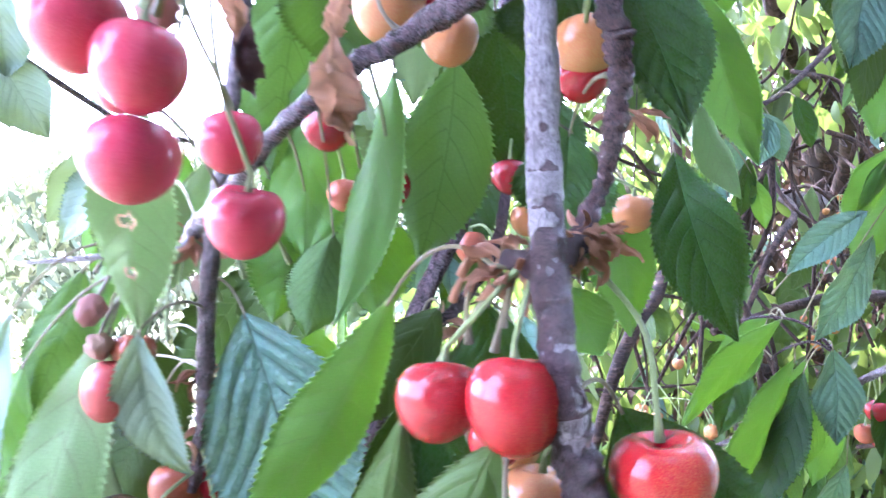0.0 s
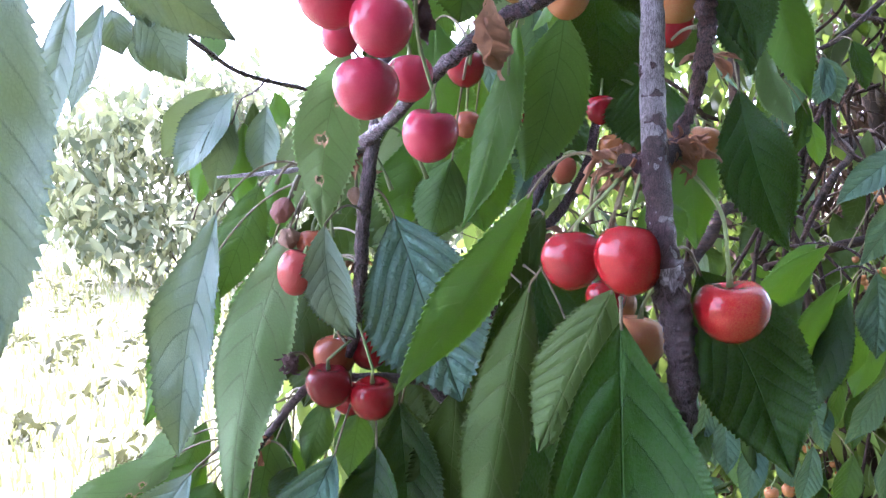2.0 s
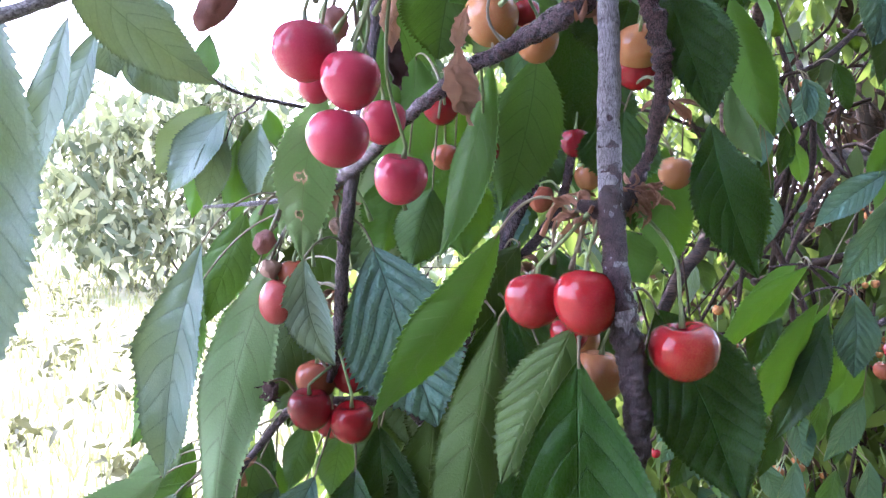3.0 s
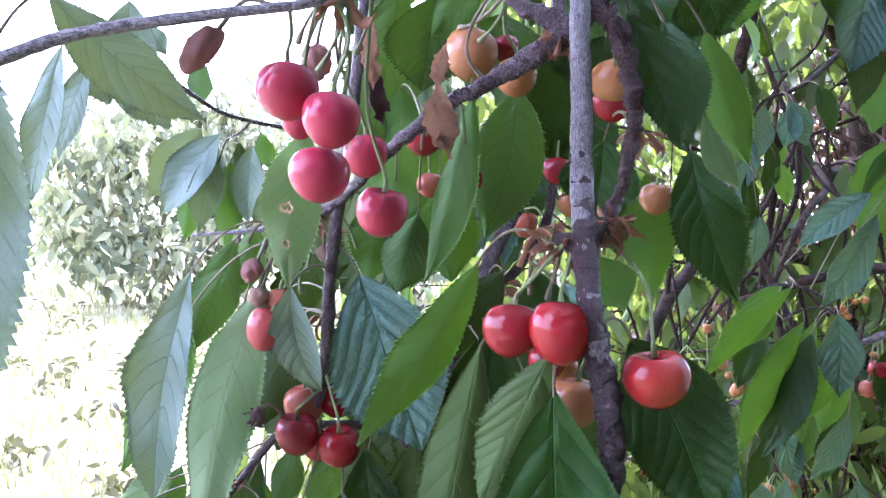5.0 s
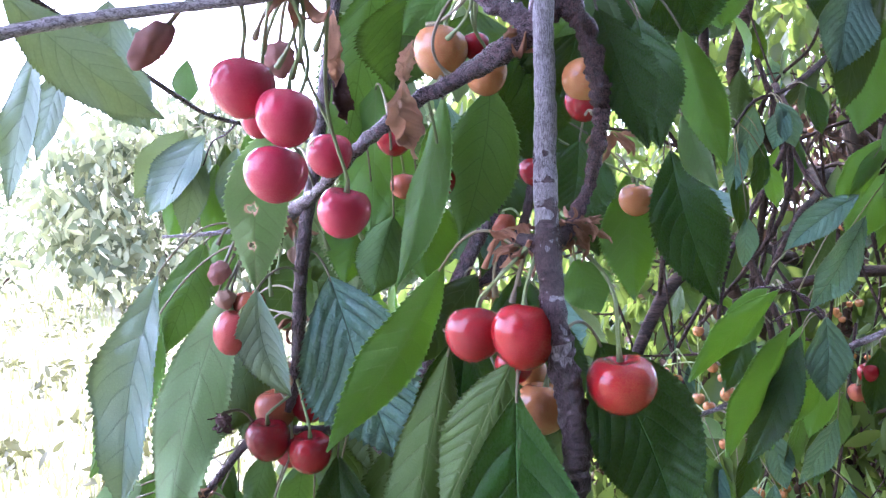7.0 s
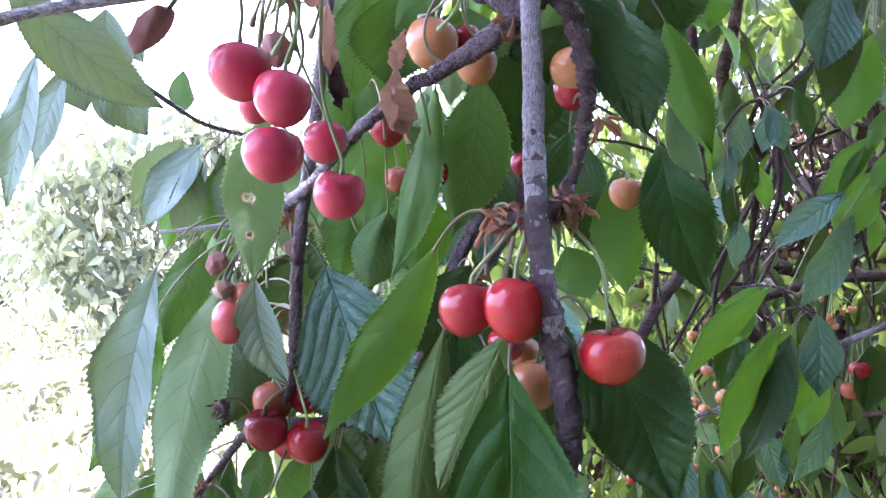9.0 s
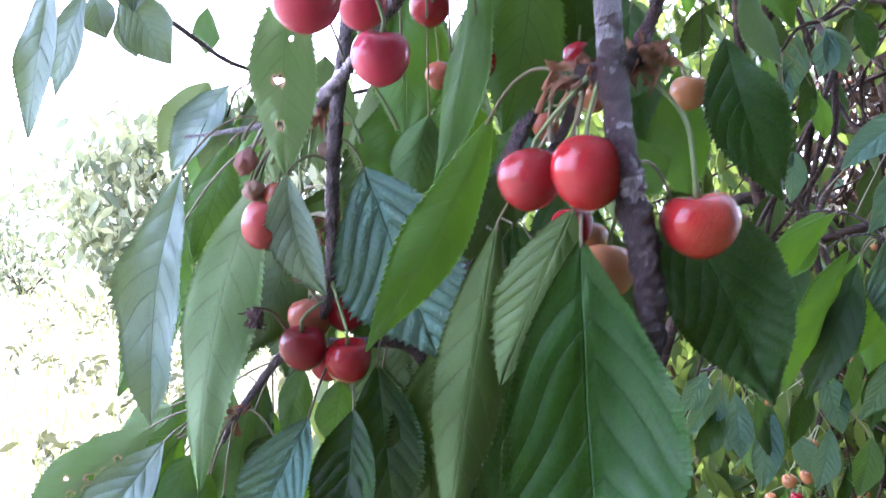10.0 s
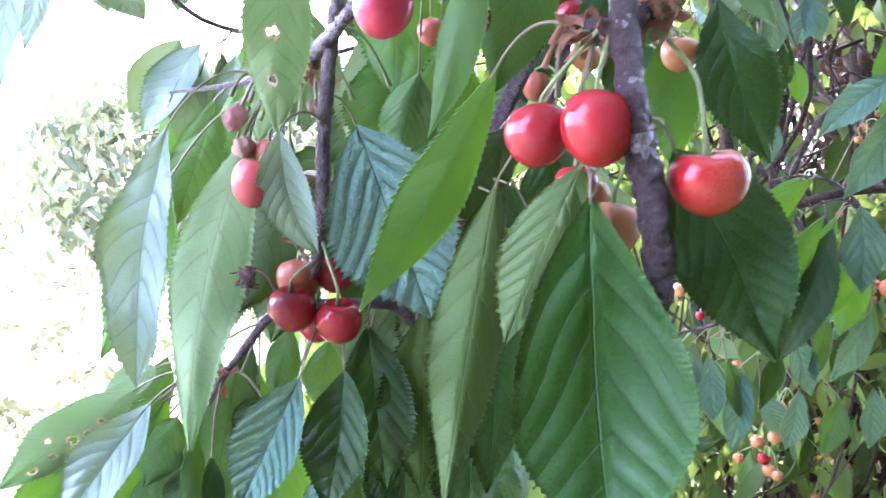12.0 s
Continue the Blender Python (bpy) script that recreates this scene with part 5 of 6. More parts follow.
leaf(twig_v, (-0.1455, 0.4450, 1.4503), (-0.1837, 0.4400, 1.3600), 0.0340, "under", stalk=(-0.0990, 0.4250, 1.4888), tone='lit_green', roll=-20)
leaf(twig_v, (-0.1218, 0.4500, 1.4324), (-0.1339, 0.4500, 1.3597), 0.0400, "under", stalk=(-0.0992, 0.4250, 1.4835), tone='old')
leaf(twig_v, (-0.1087, 0.4550, 1.4979), (-0.1259, 0.4600, 1.4549), 0.0220, "under", stalk=(-0.0853, 0.425, 1.4945), tone='lit_green', roll=-10)
leaf(branch_e, (-0.1431, 0.4470, 1.3007), (-0.1532, 0.4450, 1.2749), 0.0160, "top", stalk=(-0.1231, 0.446, 1.3474), tone='mature')
leaf(branch_e, (-0.0710, 0.4700, 1.3606), (-0.0777, 0.4700, 1.3210), 0.0230, "under", stalk=(-0.0802, 0.45, 1.3831), tone='mid', roll=15)
leaf(branch_e, (-0.1107, 0.4750, 1.3420), (-0.1191, 0.4750, 1.2952), 0.0240, "under", stalk=(-0.1036, 0.448, 1.3712), tone='lit_green', roll=-12)
leaf(twig_l, (-0.2851, 0.7000, 1.6246), (-0.2708, 0.7000, 1.5879), 0.0190, "top", tone='haze_grey')
leaf(twig_l, (-0.2580, 0.7000, 1.6699), (-0.2441, 0.7000, 1.6446), 0.0170, "top", tone='haze_grey')
leaf(twig_l, (-0.2785, 0.9600, 1.5957), (-0.2764, 0.9600, 1.5383), 0.0340, "top", tone='haze_grey', roll=-15)
leaf(twig_r, (0.3674, 0.7200, 1.3239), (0.3335, 0.7200, 1.2632), 0.0300, "top", tone='old', roll=10)
leaf(twig_r, (0.3103, 0.7300, 1.4440), (0.2613, 0.7300, 1.3951), 0.0220, "under", tone='lit_green', roll=-10)
leaf(twig_r, (0.3025, 0.7600, 1.4093), (0.2792, 0.7600, 1.3387), 0.0300, "top", tone='mature', roll=-10)
leaf(twig_r, (0.3869, 0.7600, 1.3659), (0.3599, 0.7600, 1.2950), 0.0320, "under", tone='lit_green', roll=-14)
# bare fruit stalks left on the spurs
def old_stalk(owner, a, b, lift, mat):
    line = arc(a, b, lift, 12) - np.array(owner.location)
    rad = np.linspace(0.0008, 0.0006, len(line))
    rad[-1], rad[-2] = 0.0013, 0.0011
    v, f, w = tube_data(line, rad, 7, 0.06)
    mesh_object("bare_stalk", v, f, [mat], owner, w)


old_stalk(twig_t, (-0.0383, 0.2620, 1.5736), (-0.0556, 0.3000, 1.5624), (0.0000, 0.0000, 0.0040), STALK_GREEN)
old_stalk(twig_t, (-0.0374, 0.2620, 1.5739), (-0.0503, 0.3000, 1.5572), (0.0040, 0.0000, 0.0020), STALK_GREEN)
old_stalk(twig_t, (-0.0409, 0.2610, 1.5729), (-0.0561, 0.2900, 1.5653), (0.0000, 0.0000, 0.0030), STALK_RED)
old_stalk(twig_t, (-0.0357, 0.2630, 1.5746), (-0.0424, 0.2850, 1.5503), (0.0030, 0.0000, 0.0020), STALK_GREEN)
old_stalk(twig_t, (-0.0270, 0.2680, 1.5823), (-0.0362, 0.3000, 1.5634), (0.0020, 0.0000, 0.0000), STALK_GREEN)
old_stalk(twig_t, (-0.0340, 0.2640, 1.5760), (-0.0433, 0.3100, 1.5612), (-0.0030, 0.0000, 0.0000), STALK_RED)
old_stalk(twig_a, (0.0392, 0.2900, 1.4921), (0.0300, 0.3000, 1.4727), (-0.0040, 0.0000, 0.0060), STALK_RED)
old_stalk(twig_a, (0.0409, 0.2880, 1.4912), (0.0359, 0.2960, 1.4710), (0.0000, 0.0000, 0.0030), STALK_RED)
old_stalk(twig_a, (0.0380, 0.2920, 1.4931), (0.0278, 0.3000, 1.4897), (0.0000, 0.0000, 0.0060), SCALE_BROWN)
old_stalk(twig_a, (0.0392, 0.2900, 1.4917), (0.0261, 0.3050, 1.4831), (0.0000, 0.0000, 0.0080), SCALE_BROWN)
old_stalk(twig_a, (0.0399, 0.2880, 1.4910), (0.0374, 0.2920, 1.4776), (0.0000, 0.0000, 0.0000), STALK_RED)
old_stalk(branch_b, (-0.0728, 0.4220, 1.4990), (-0.0934, 0.4200, 1.4767), (0.0000, 0.0000, 0.0060), STALK_GREEN)
old_stalk(branch_b, (-0.0713, 0.4220, 1.5005), (-0.0746, 0.4150, 1.4740), (0.0000, 0.0000, 0.0020), STALK_GREEN)
old_stalk(branch_b, (-0.0704, 0.4220, 1.5005), (-0.0782, 0.4180, 1.4620), (-0.0040, 0.0000, 0.0020), STALK_GREEN)
old_stalk(branch_b, (-0.0688, 0.4200, 1.5020), (-0.0606, 0.4300, 1.4762), (0.0000, 0.0000, 0.0040), STALK_GREEN)
old_stalk(branch_b, (-0.0851, 0.4240, 1.4963), (-0.0978, 0.4200, 1.4856), (0.0000, 0.0000, 0.0060), STALK_RED)
old_stalk(branch_b, (-0.0943, 0.4250, 1.4963), (-0.1066, 0.4200, 1.4886), (0.0000, 0.0000, 0.0060), STALK_RED)
old_stalk(branch_b, (-0.0658, 0.4160, 1.5058), (-0.0487, 0.4200, 1.4856), (0.0000, 0.0000, 0.0080), STALK_GREEN)
old_stalk(branch_b, (-0.0534, 0.3900, 1.5128), (-0.0309, 0.4200, 1.4916), (0.0000, 0.0000, 0.0100), STALK_GREEN)
old_stalk(branch_b, (0.0230, 0.3250, 1.5935), (0.0040, 0.3600, 1.5874), (0.0000, 0.0000, -0.0030), STALK_RED)
old_stalk(branch_b, (0.0219, 0.3260, 1.5961), (0.0125, 0.3500, 1.5789), (0.0040, 0.0000, 0.0000), STALK_GREEN)
old_stalk(branch_b, (0.0216, 0.3280, 1.5989), (0.0155, 0.3350, 1.5592), (-0.0120, 0.0000, -0.0040), STALK_RED)
old_stalk(twig_v, (-0.0727, 0.4270, 1.4063), (-0.0853, 0.4300, 1.4241), (0.0000, 0.0000, 0.0000), STALK_RED)
old_stalk(branch_e, (0.1200, 0.5100, 1.5437), (0.1291, 0.5000, 1.5252), (0.0000, 0.0000, 0.0030), STALK_RED)
# leaves deeper in, behind the hanging fruit
leaf(branch_b, (-0.1001, 0.5000, 1.5323), (-0.1134, 0.5100, 1.4717), 0.0400, "under", stalk=(-0.0661, 0.4180, 1.5058), tone='old')
leaf(branch_b, (-0.0820, 0.5200, 1.5482), (-0.0896, 0.5300, 1.4781), 0.0460, "under", stalk=(-0.0500, 0.3850, 1.5140), tone='old', roll=15)
leaf(branch_b, (-0.0508, 0.5000, 1.5288), (-0.0448, 0.5100, 1.4536), 0.0440, "under", stalk=(-0.0353, 0.3600, 1.5242), tone='old', roll=-12)
leaf(branch_b, (-0.0325, 0.4900, 1.5213), (-0.0510, 0.5000, 1.4616), 0.0400, "under", stalk=(-0.0228, 0.3450, 1.5344), tone='lit_green', roll=20)
leaf(branch_b, (-0.0179, 0.4700, 1.5039), (-0.0313, 0.4700, 1.4573), 0.0360, "under", stalk=(-0.0116, 0.3360, 1.5415), tone='mid', fold=24)
leaf(branch_b, (-0.0049, 0.5000, 1.5217), (0.0022, 0.5100, 1.4609), 0.0460, "under", stalk=(-0.0044, 0.3330, 1.5467), tone='lit_green')
leaf(twig_v, (-0.0979, 0.4700, 1.4573), (-0.1124, 0.4800, 1.3947), 0.0420, "under", stalk=(-0.0631, 0.4160, 1.4622), tone='mature')
leaf(twig_v, (-0.0627, 0.4800, 1.4427), (-0.0493, 0.4800, 1.3740), 0.0460, "top", stalk=(-0.0650, 0.4200, 1.4379), tone='mature')
leaf(twig_v, (-0.0938, 0.5000, 1.4118), (-0.1085, 0.5000, 1.3543), 0.0440, "under", stalk=(-0.0668, 0.4230, 1.4223), tone='mature')
leaf(twig_v, (-0.1266, 0.4900, 1.4415), (-0.1421, 0.5000, 1.3831), 0.0380, "under", stalk=(-0.0644, 0.4200, 1.4498), tone='lit_green')
leaf(branch_e, (-0.0334, 0.5000, 1.4046), (-0.0300, 0.5000, 1.3399), 0.0460, "under", stalk=(-0.0045, 0.4510, 1.4043), tone='mature')
leaf(branch_e, (-0.0133, 0.4800, 1.3981), (-0.0151, 0.4800, 1.3324), 0.0420, "under", stalk=(-0.0061, 0.4520, 1.4008), tone='mature')
leaf(branch_e, (-0.0533, 0.5200, 1.3784), (-0.0629, 0.5200, 1.3109), 0.0440, "under", stalk=(-0.0209, 0.4570, 1.3702), tone='mature')
leaf(branch_e, (0.0145, 0.4000, 1.4408), (0.0089, 0.4000, 1.3661), 0.0400, "top", stalk=(0.0115, 0.4300, 1.4428), tone='mature', roll=20, lift=(0, 0, 0))
leaf(branch_e, (0.0287, 0.4700, 1.4439), (0.0355, 0.4700, 1.3766), 0.0440, "top", stalk=(0.0197, 0.4550, 1.4683), tone='mature')
leaf(branch_e, (0.0570, 0.5000, 1.4687), (0.0626, 0.5000, 1.4046), 0.0440, "top", stalk=(0.0380, 0.4620, 1.4711), tone='mature')
leaf(branch_e, (0.0797, 0.5200, 1.4453), (0.0838, 0.5200, 1.3635), 0.0460, "top", stalk=(0.0441, 0.4650, 1.4768), tone='mature')
leaf(branch_e, (0.0437, 0.4200, 1.4078), (0.0529, 0.4200, 1.3473), 0.0440, "top", stalk=(0.0197, 0.4550, 1.4586), tone='mature')
leaf(branch_e, (0.0408, 0.5000, 1.5498), (0.0428, 0.5000, 1.4900), 0.0440, "top", stalk=(0.0467, 0.4700, 1.5237), tone='mature')
leaf(branch_e, (0.0794, 0.5000, 1.5813), (0.0833, 0.5000, 1.5217), 0.0460, "top", stalk=(0.0642, 0.4780, 1.5644), tone='mature')
leaf(branch_e, (0.1108, 0.5400, 1.5386), (0.1150, 0.5400, 1.4777), 0.0400, "top", stalk=(0.0688, 0.4750, 1.5573), tone='mature')
leaf(branch_e, (0.1276, 0.5600, 1.6766), (0.1360, 0.5600, 1.6106), 0.0600, "top", stalk=(0.0688, 0.4900, 1.6545), tone='mature')
leaf(branch_e, (0.1618, 0.6000, 1.6934), (0.1605, 0.6000, 1.6143), 0.0600, "top", stalk=(0.0698, 0.4900, 1.6613), tone='mature', roll=12)
leaf(branch_e, (0.1932, 0.6200, 1.6998), (0.2003, 0.6200, 1.6440), 0.0560, "under", stalk=(0.0705, 0.4900, 1.6681), tone='mature')
leaf(branch_e, (0.1023, 0.5500, 1.6659), (0.1046, 0.5500, 1.6048), 0.0560, "top", stalk=(0.0685, 0.4870, 1.6334), tone='mid')
leaf(branch_e, (0.2334, 0.6600, 1.7082), (0.2386, 0.6600, 1.6579), 0.0500, "under", stalk=(0.0705, 0.4900, 1.6681), tone='lit_green')

# ---- ground and distance ----
def ground_sheet():
    n, verts, faces = 90, [], []
    for i in range(n + 1):
        for k in range(n + 1):
            u, v = 2 * i / n - 1, 2 * k / n - 1
            x, y = 900 * u * abs(u) ** 2.2, 900 * v * abs(v) ** 2.2
            verts.append((x, y, 0.05 * noise.noise(Vector((x * 0.3, y * 0.3, 0))) + 0.0))
    for i in range(n):
        for k in range(n):
            a = i * (n + 1) + k
            faces.append((a, a + n + 1, a + n + 2, a + 1))
    ob = mesh_object("ground", verts, faces, [MEADOW])
    return tagged(ob, "sunlit dry meadow with short grass and weeds", "ground", "", "structure")


ground_sheet()


def small_leaf(length, width, seed):
    """A light leaf for far foliage: folded along the midrib, bowed and pointed; rows of vertices about its base, hanging along -z."""
    rng = np.random.default_rng(seed)
    rows = [(0.0, 0.05), (0.10, 0.46), (0.24, 0.82), (0.42, 1.0), (0.60, 0.92), (0.76, 0.66), (0.90, 0.30), (1.0, 0.02)]
    bow, fold = rng.uniform(-0.12, 0.16), rng.uniform(0.08, 0.4)
    verts = []
    for s, w in rows:
        y = bow * length * 4 * s * (1 - s)
        verts += [(-width / 2 * w, y + fold * width / 2 * w, -s * length), (0, y, -s * length), (width / 2 * w, y + fold * width / 2 * w, -s * length)]
    faces = []
    for i in range(len(rows) - 1):
        a = 3 * i
        faces += [(a, a + 1, a + 4, a + 3), (a + 1, a + 2, a + 5, a + 4)]
    return np.array(verts), faces


SMALL = [small_leaf(1.0, random.uniform(0.28, 0.42), j) for j in range(9)]


def foliage(name, parent, places, mat, seed, kind="stuff", droop=0.6):
    """Many small leaves in one mesh. places: rows of x, y, z, length."""
    rng = np.random.default_rng(seed)
    o = np.array(parent.location) if parent is not None else np.zeros(3)
    verts, faces, count = [], [], 0
    for x, y, z, size in places:
        v, f = SMALL[rng.integers(len(SMALL))]
        turn = np.array(Euler((rng.normal(0, droop), rng.normal(0, droop), rng.uniform(0, 6.283))).to_matrix())
        verts.append((v * size) @ turn.T + (x, y, z) - o)
        faces += [tuple(i + count for i in q) for q in f]
        count += len(v)
    ob = mesh_object(name, np.vstack(verts), faces, [mat], parent)
    return tagged(ob, kind=kind)


def grass_patch():
    rng = np.random.default_rng(5)
    verts, faces = [], []
    for j in range(9000):
        d = 3.0 + 19 * rng.random() ** 1.6
        x, y = d * rng.uniform(-0.75, 0.05), d
        h, a, w = rng.uniform(0.05, 0.16) * (0.7 + 0.05 * d), rng.uniform(0, 6.28), rng.uniform(0.004, 0.010) * (0.6 + 0.12 * d)
        lean = rng.normal(0, 0.35, 2) * h
        k = len(verts)
        dx, dy = w * math.cos(a), w * math.sin(a)
        verts += [(x - dx, y - dy, -0.03), (x + dx, y + dy, -0.03), (x + lean[0] * 0.4 + dx * 0.7, y + lean[1] * 0.4 + dy * 0.7, h * 0.6),
                  (x + lean[0] * 0.4 - dx * 0.7, y + lean[1] * 0.4 - dy * 0.7, h * 0.6), (x + lean[0], y + lean[1], h)]
        faces += [(k, k + 1, k + 2, k + 3), (k + 3, k + 2, k + 4)]
    ob = mesh_object("grass", verts, faces, [GRASS], smooth=False)
    tagged(ob, "dry sunlit meadow grass on the ground", "grass", "", "stuff")


grass_patch()


def shrub(at, width, depth, height, count, size, seed, mat, label, stems=7, clump_count=26):
    """A shrub: stems that fork from the ground, and clumps of small leaves with gaps between them."""
    rng = np.random.default_rng(seed)
    ob = thing("shrub", at, label, "shrub")
    o = np.array(at, float)
    clumps = []
    for j in range(stems):
        a = rng.uniform(0, 6.28)
        end = o + np.array((math.cos(a) * width * 0.42 * rng.uniform(0.2, 1), math.sin(a) * depth * 0.42 * rng.uniform(0.2, 1), height * rng.uniform(0.35, 0.6)))
        mid = 0.5 * (o + end) + rng.normal(0, 0.08, 3) * width * 0.5
        wood("stem", ob, [(*(o + rng.normal(0, 0.05, 3) * (1, 1, 0) - (0, 0, 0.05)), 0.022), (*mid, 0.014), (*end, 0.005)], BARK_TRUNK, 5, 7, 0.1, 0, seed + j)
    for j in range(clump_count):
        q = unit(rng.normal(size=3))
        r = rng.uniform(0.55, 1.0)
        clumps.append(o + np.array((q[0] * width / 2 * r, q[1] * depth / 2 * r, height * (0.5 + 0.46 * q[2] * r))))
    places = []
    for j in range(count):
        c = clumps[rng.integers(len(clumps))]
        p = c + rng.normal(size=3) * (width * 0.085, depth * 0.085, height * 0.085)
        if p[2] > 0.02:
            places.append((*p, size * rng.uniform(0.6, 1.3)))
    part = foliage("foliage", ob, places, mat, seed)
    return ob


def weeds():
    """Broad weeds that stand singly in the meadow."""
    rng = np.random.default_rng(21)
    for j in range(64):
        d = rng.uniform(4.0, 14)
        at = (d * rng.uniform(-0.58, -0.22), d, 0.0)
        ob = thing("weed", at, "low broad-leaved weed growing in the dry meadow", "weed", "weeds in the meadow")
        places = [(at[0] + rng.normal(0, 0.07), at[1] + rng.normal(0, 0.07), rng.uniform(0.03, 0.20), rng.uniform(0.06, 0.14)) for _ in range(12)]
        foliage("foliage", ob, places, WEED_LEAF, 100 + j, "stuff", 0.9)


weeds()
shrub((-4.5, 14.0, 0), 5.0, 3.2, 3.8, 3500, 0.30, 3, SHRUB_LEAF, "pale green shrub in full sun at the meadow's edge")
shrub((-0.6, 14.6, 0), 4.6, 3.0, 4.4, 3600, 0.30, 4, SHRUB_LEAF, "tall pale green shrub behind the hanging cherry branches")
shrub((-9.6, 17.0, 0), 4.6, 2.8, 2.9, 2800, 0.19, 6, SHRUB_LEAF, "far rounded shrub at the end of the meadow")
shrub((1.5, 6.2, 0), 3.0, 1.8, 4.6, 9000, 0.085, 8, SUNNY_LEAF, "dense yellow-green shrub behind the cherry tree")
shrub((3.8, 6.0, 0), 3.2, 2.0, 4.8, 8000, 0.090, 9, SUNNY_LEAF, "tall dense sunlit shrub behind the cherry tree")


shrub((1.22, 2.45, 0), 0.7, 0.45, 2.05, 2200, 0.05, 10, DRY_LEAF, "dry brown thicket in the shade behind the cherry tree", 14)


shrub((1.95, 3.75, 0), 1.9, 0.8, 2.7, 6500, 0.075, 12, DRY_LEAF, "dense dry brown scrub in the shade behind the cherry tree", 16)


shrub((1.10, 2.15, 0), 1.6, 0.6, 1.5, 5200, 0.05, 13, DRY_LEAF, "low dry brown undergrowth in the shade of the cherry tree", 12)


# added dark mass that stands in for the deep shade low behind the tree
shrub((2.0, 4.75, 0), 4.2, 1.2, 1.45, 7000, 0.085, 11, SHADE_DARK_LEAF, "low dark shrub added as the deep shade behind the leaves", 9)


# ---- the cherry tree that the branches belong to ----
tree = thing("cherry_tree", (1.75, 2.9, 0), "spreading cherry tree with grey-brown limbs and dense hanging leaves", "tree")
wood("trunk", tree, [(1.75, 2.9, -0.1, 0.13), (1.72, 2.9, 0.6, 0.11), (1.62, 2.85, 1.2, 0.10), (1.50, 2.8, 1.8, 0.085), (1.25, 2.5, 2.6, 0.06), (0.9, 2.0, 3.2, 0.045)], BARK_TRUNK, 8, 18, 0.08, 0.02, 2)
def limb(*rows):
    wood("limb", tree, rows, BARK_TRUNK, 8, 12, 0.08, 0.02, 3)


limb((1.55, 2.82, 1.6, 0.05), (1.35, 2.4, 1.85, 0.035), (0.98, 2.05, 2.02, 0.028), (0.86, 1.95, 2.35, 0.022), (0.6, 1.6, 2.8, 0.015))
limb((1.50, 2.8, 1.8, 0.045), (1.25, 2.35, 1.95, 0.026), (1.05, 2.1, 2.15, 0.018), (1.0, 2.0, 2.5, 0.014), (0.95, 1.9, 2.9, 0.01))
limb((1.66, 2.86, 0.9, 0.04), (1.1, 2.1, 1.15, 0.022), (0.62, 1.55, 1.30, 0.014), (0.50, 1.45, 1.55, 0.011), (0.46, 1.4, 1.9, 0.008))
limb((1.62, 2.86, 1.1, 0.035), (1.4, 2.0, 1.35, 0.02), (1.0, 1.5, 1.40, 0.013), (0.68, 1.3, 1.42, 0.009), (0.45, 1.2, 1.38, 0.006))
limb((1.60, 2.85, 1.25, 0.03), (0.651, 1.750, 1.459, 0.013), (0.427, 1.400, 1.407, 0.012), (0.327, 1.250, 1.324, 0.01), (0.280, 1.200, 1.219, 0.007))
limb((1.25, 2.5, 2.6, 0.04), (0.7, 1.6, 2.7, 0.03), (0.3, 0.9, 2.5, 0.018), (0.12, 0.55, 2.1, 0.010), (0.09, 0.36, 1.75, 0.006), (0.064, 0.292, 1.60, 0.0042))
limb((1.50, 2.8, 1.66, 0.035), (0.879, 1.900, 1.623, 0.016), (0.639, 1.620, 1.701, 0.014), (0.570, 1.550, 1.790, 0.013), (0.579, 1.520, 1.879, 0.012), (0.593, 1.500, 2.004, 0.01))
limb((0.639, 1.620, 1.701, 0.006), (0.658, 1.560, 1.776, 0.0036), (0.708, 1.520, 1.837, 0.003), (0.728, 1.500, 1.942, 0.0022))
limb((0.879, 1.900, 1.623, 0.012), (0.63, 1.32, 1.555, 0.006), (0.53, 1.17, 1.51, 0.005), (0.47, 1.12, 1.43, 0.004), (0.44, 1.1, 1.36, 0.003))
limb((0.7, 1.6, 2.7, 0.03), (0.1, 1.4, 2.7, 0.02), (-0.5, 1.2, 2.6, 0.014), (-0.9, 1.0, 2.5, 0.008))


def tangle():
    """Thin bare twigs that cross one another in the shade behind the leaves."""
    rng = np.random.default_rng(41)
    for j in range(64):
        a = np.array((rng.uniform(0.62, 1.15), rng.uniform(1.55, 2.5), rng.uniform(1.36, 1.86)))
        a[0] *= a[1] / 1.9
        if j >= 34:
            a = np.array((rng.uniform(0.28, 0.85), rng.uniform(1.05, 1.7), rng.uniform(0.85, 1.38)))
        way = rng.normal(size=3) * (0.30, 0.12, 0.22)
        b, c = a + way, a + 1.9 * way + rng.normal(0, 0.05, 3)
        r = rng.uniform(0.0022, 0.0060) if j < 34 else rng.uniform(0.0012, 0.0030)
        wood("twig", tree, [(*a, r), (*(0.5 * (a + b) + rng.normal(0, 0.03, 3)), 0.9 * r), (*b, 0.7 * r), (*c, 0.3 * r)], BARK_TRUNK, 6, 7, 0.1, 0.04, 60 + j)


tangle()


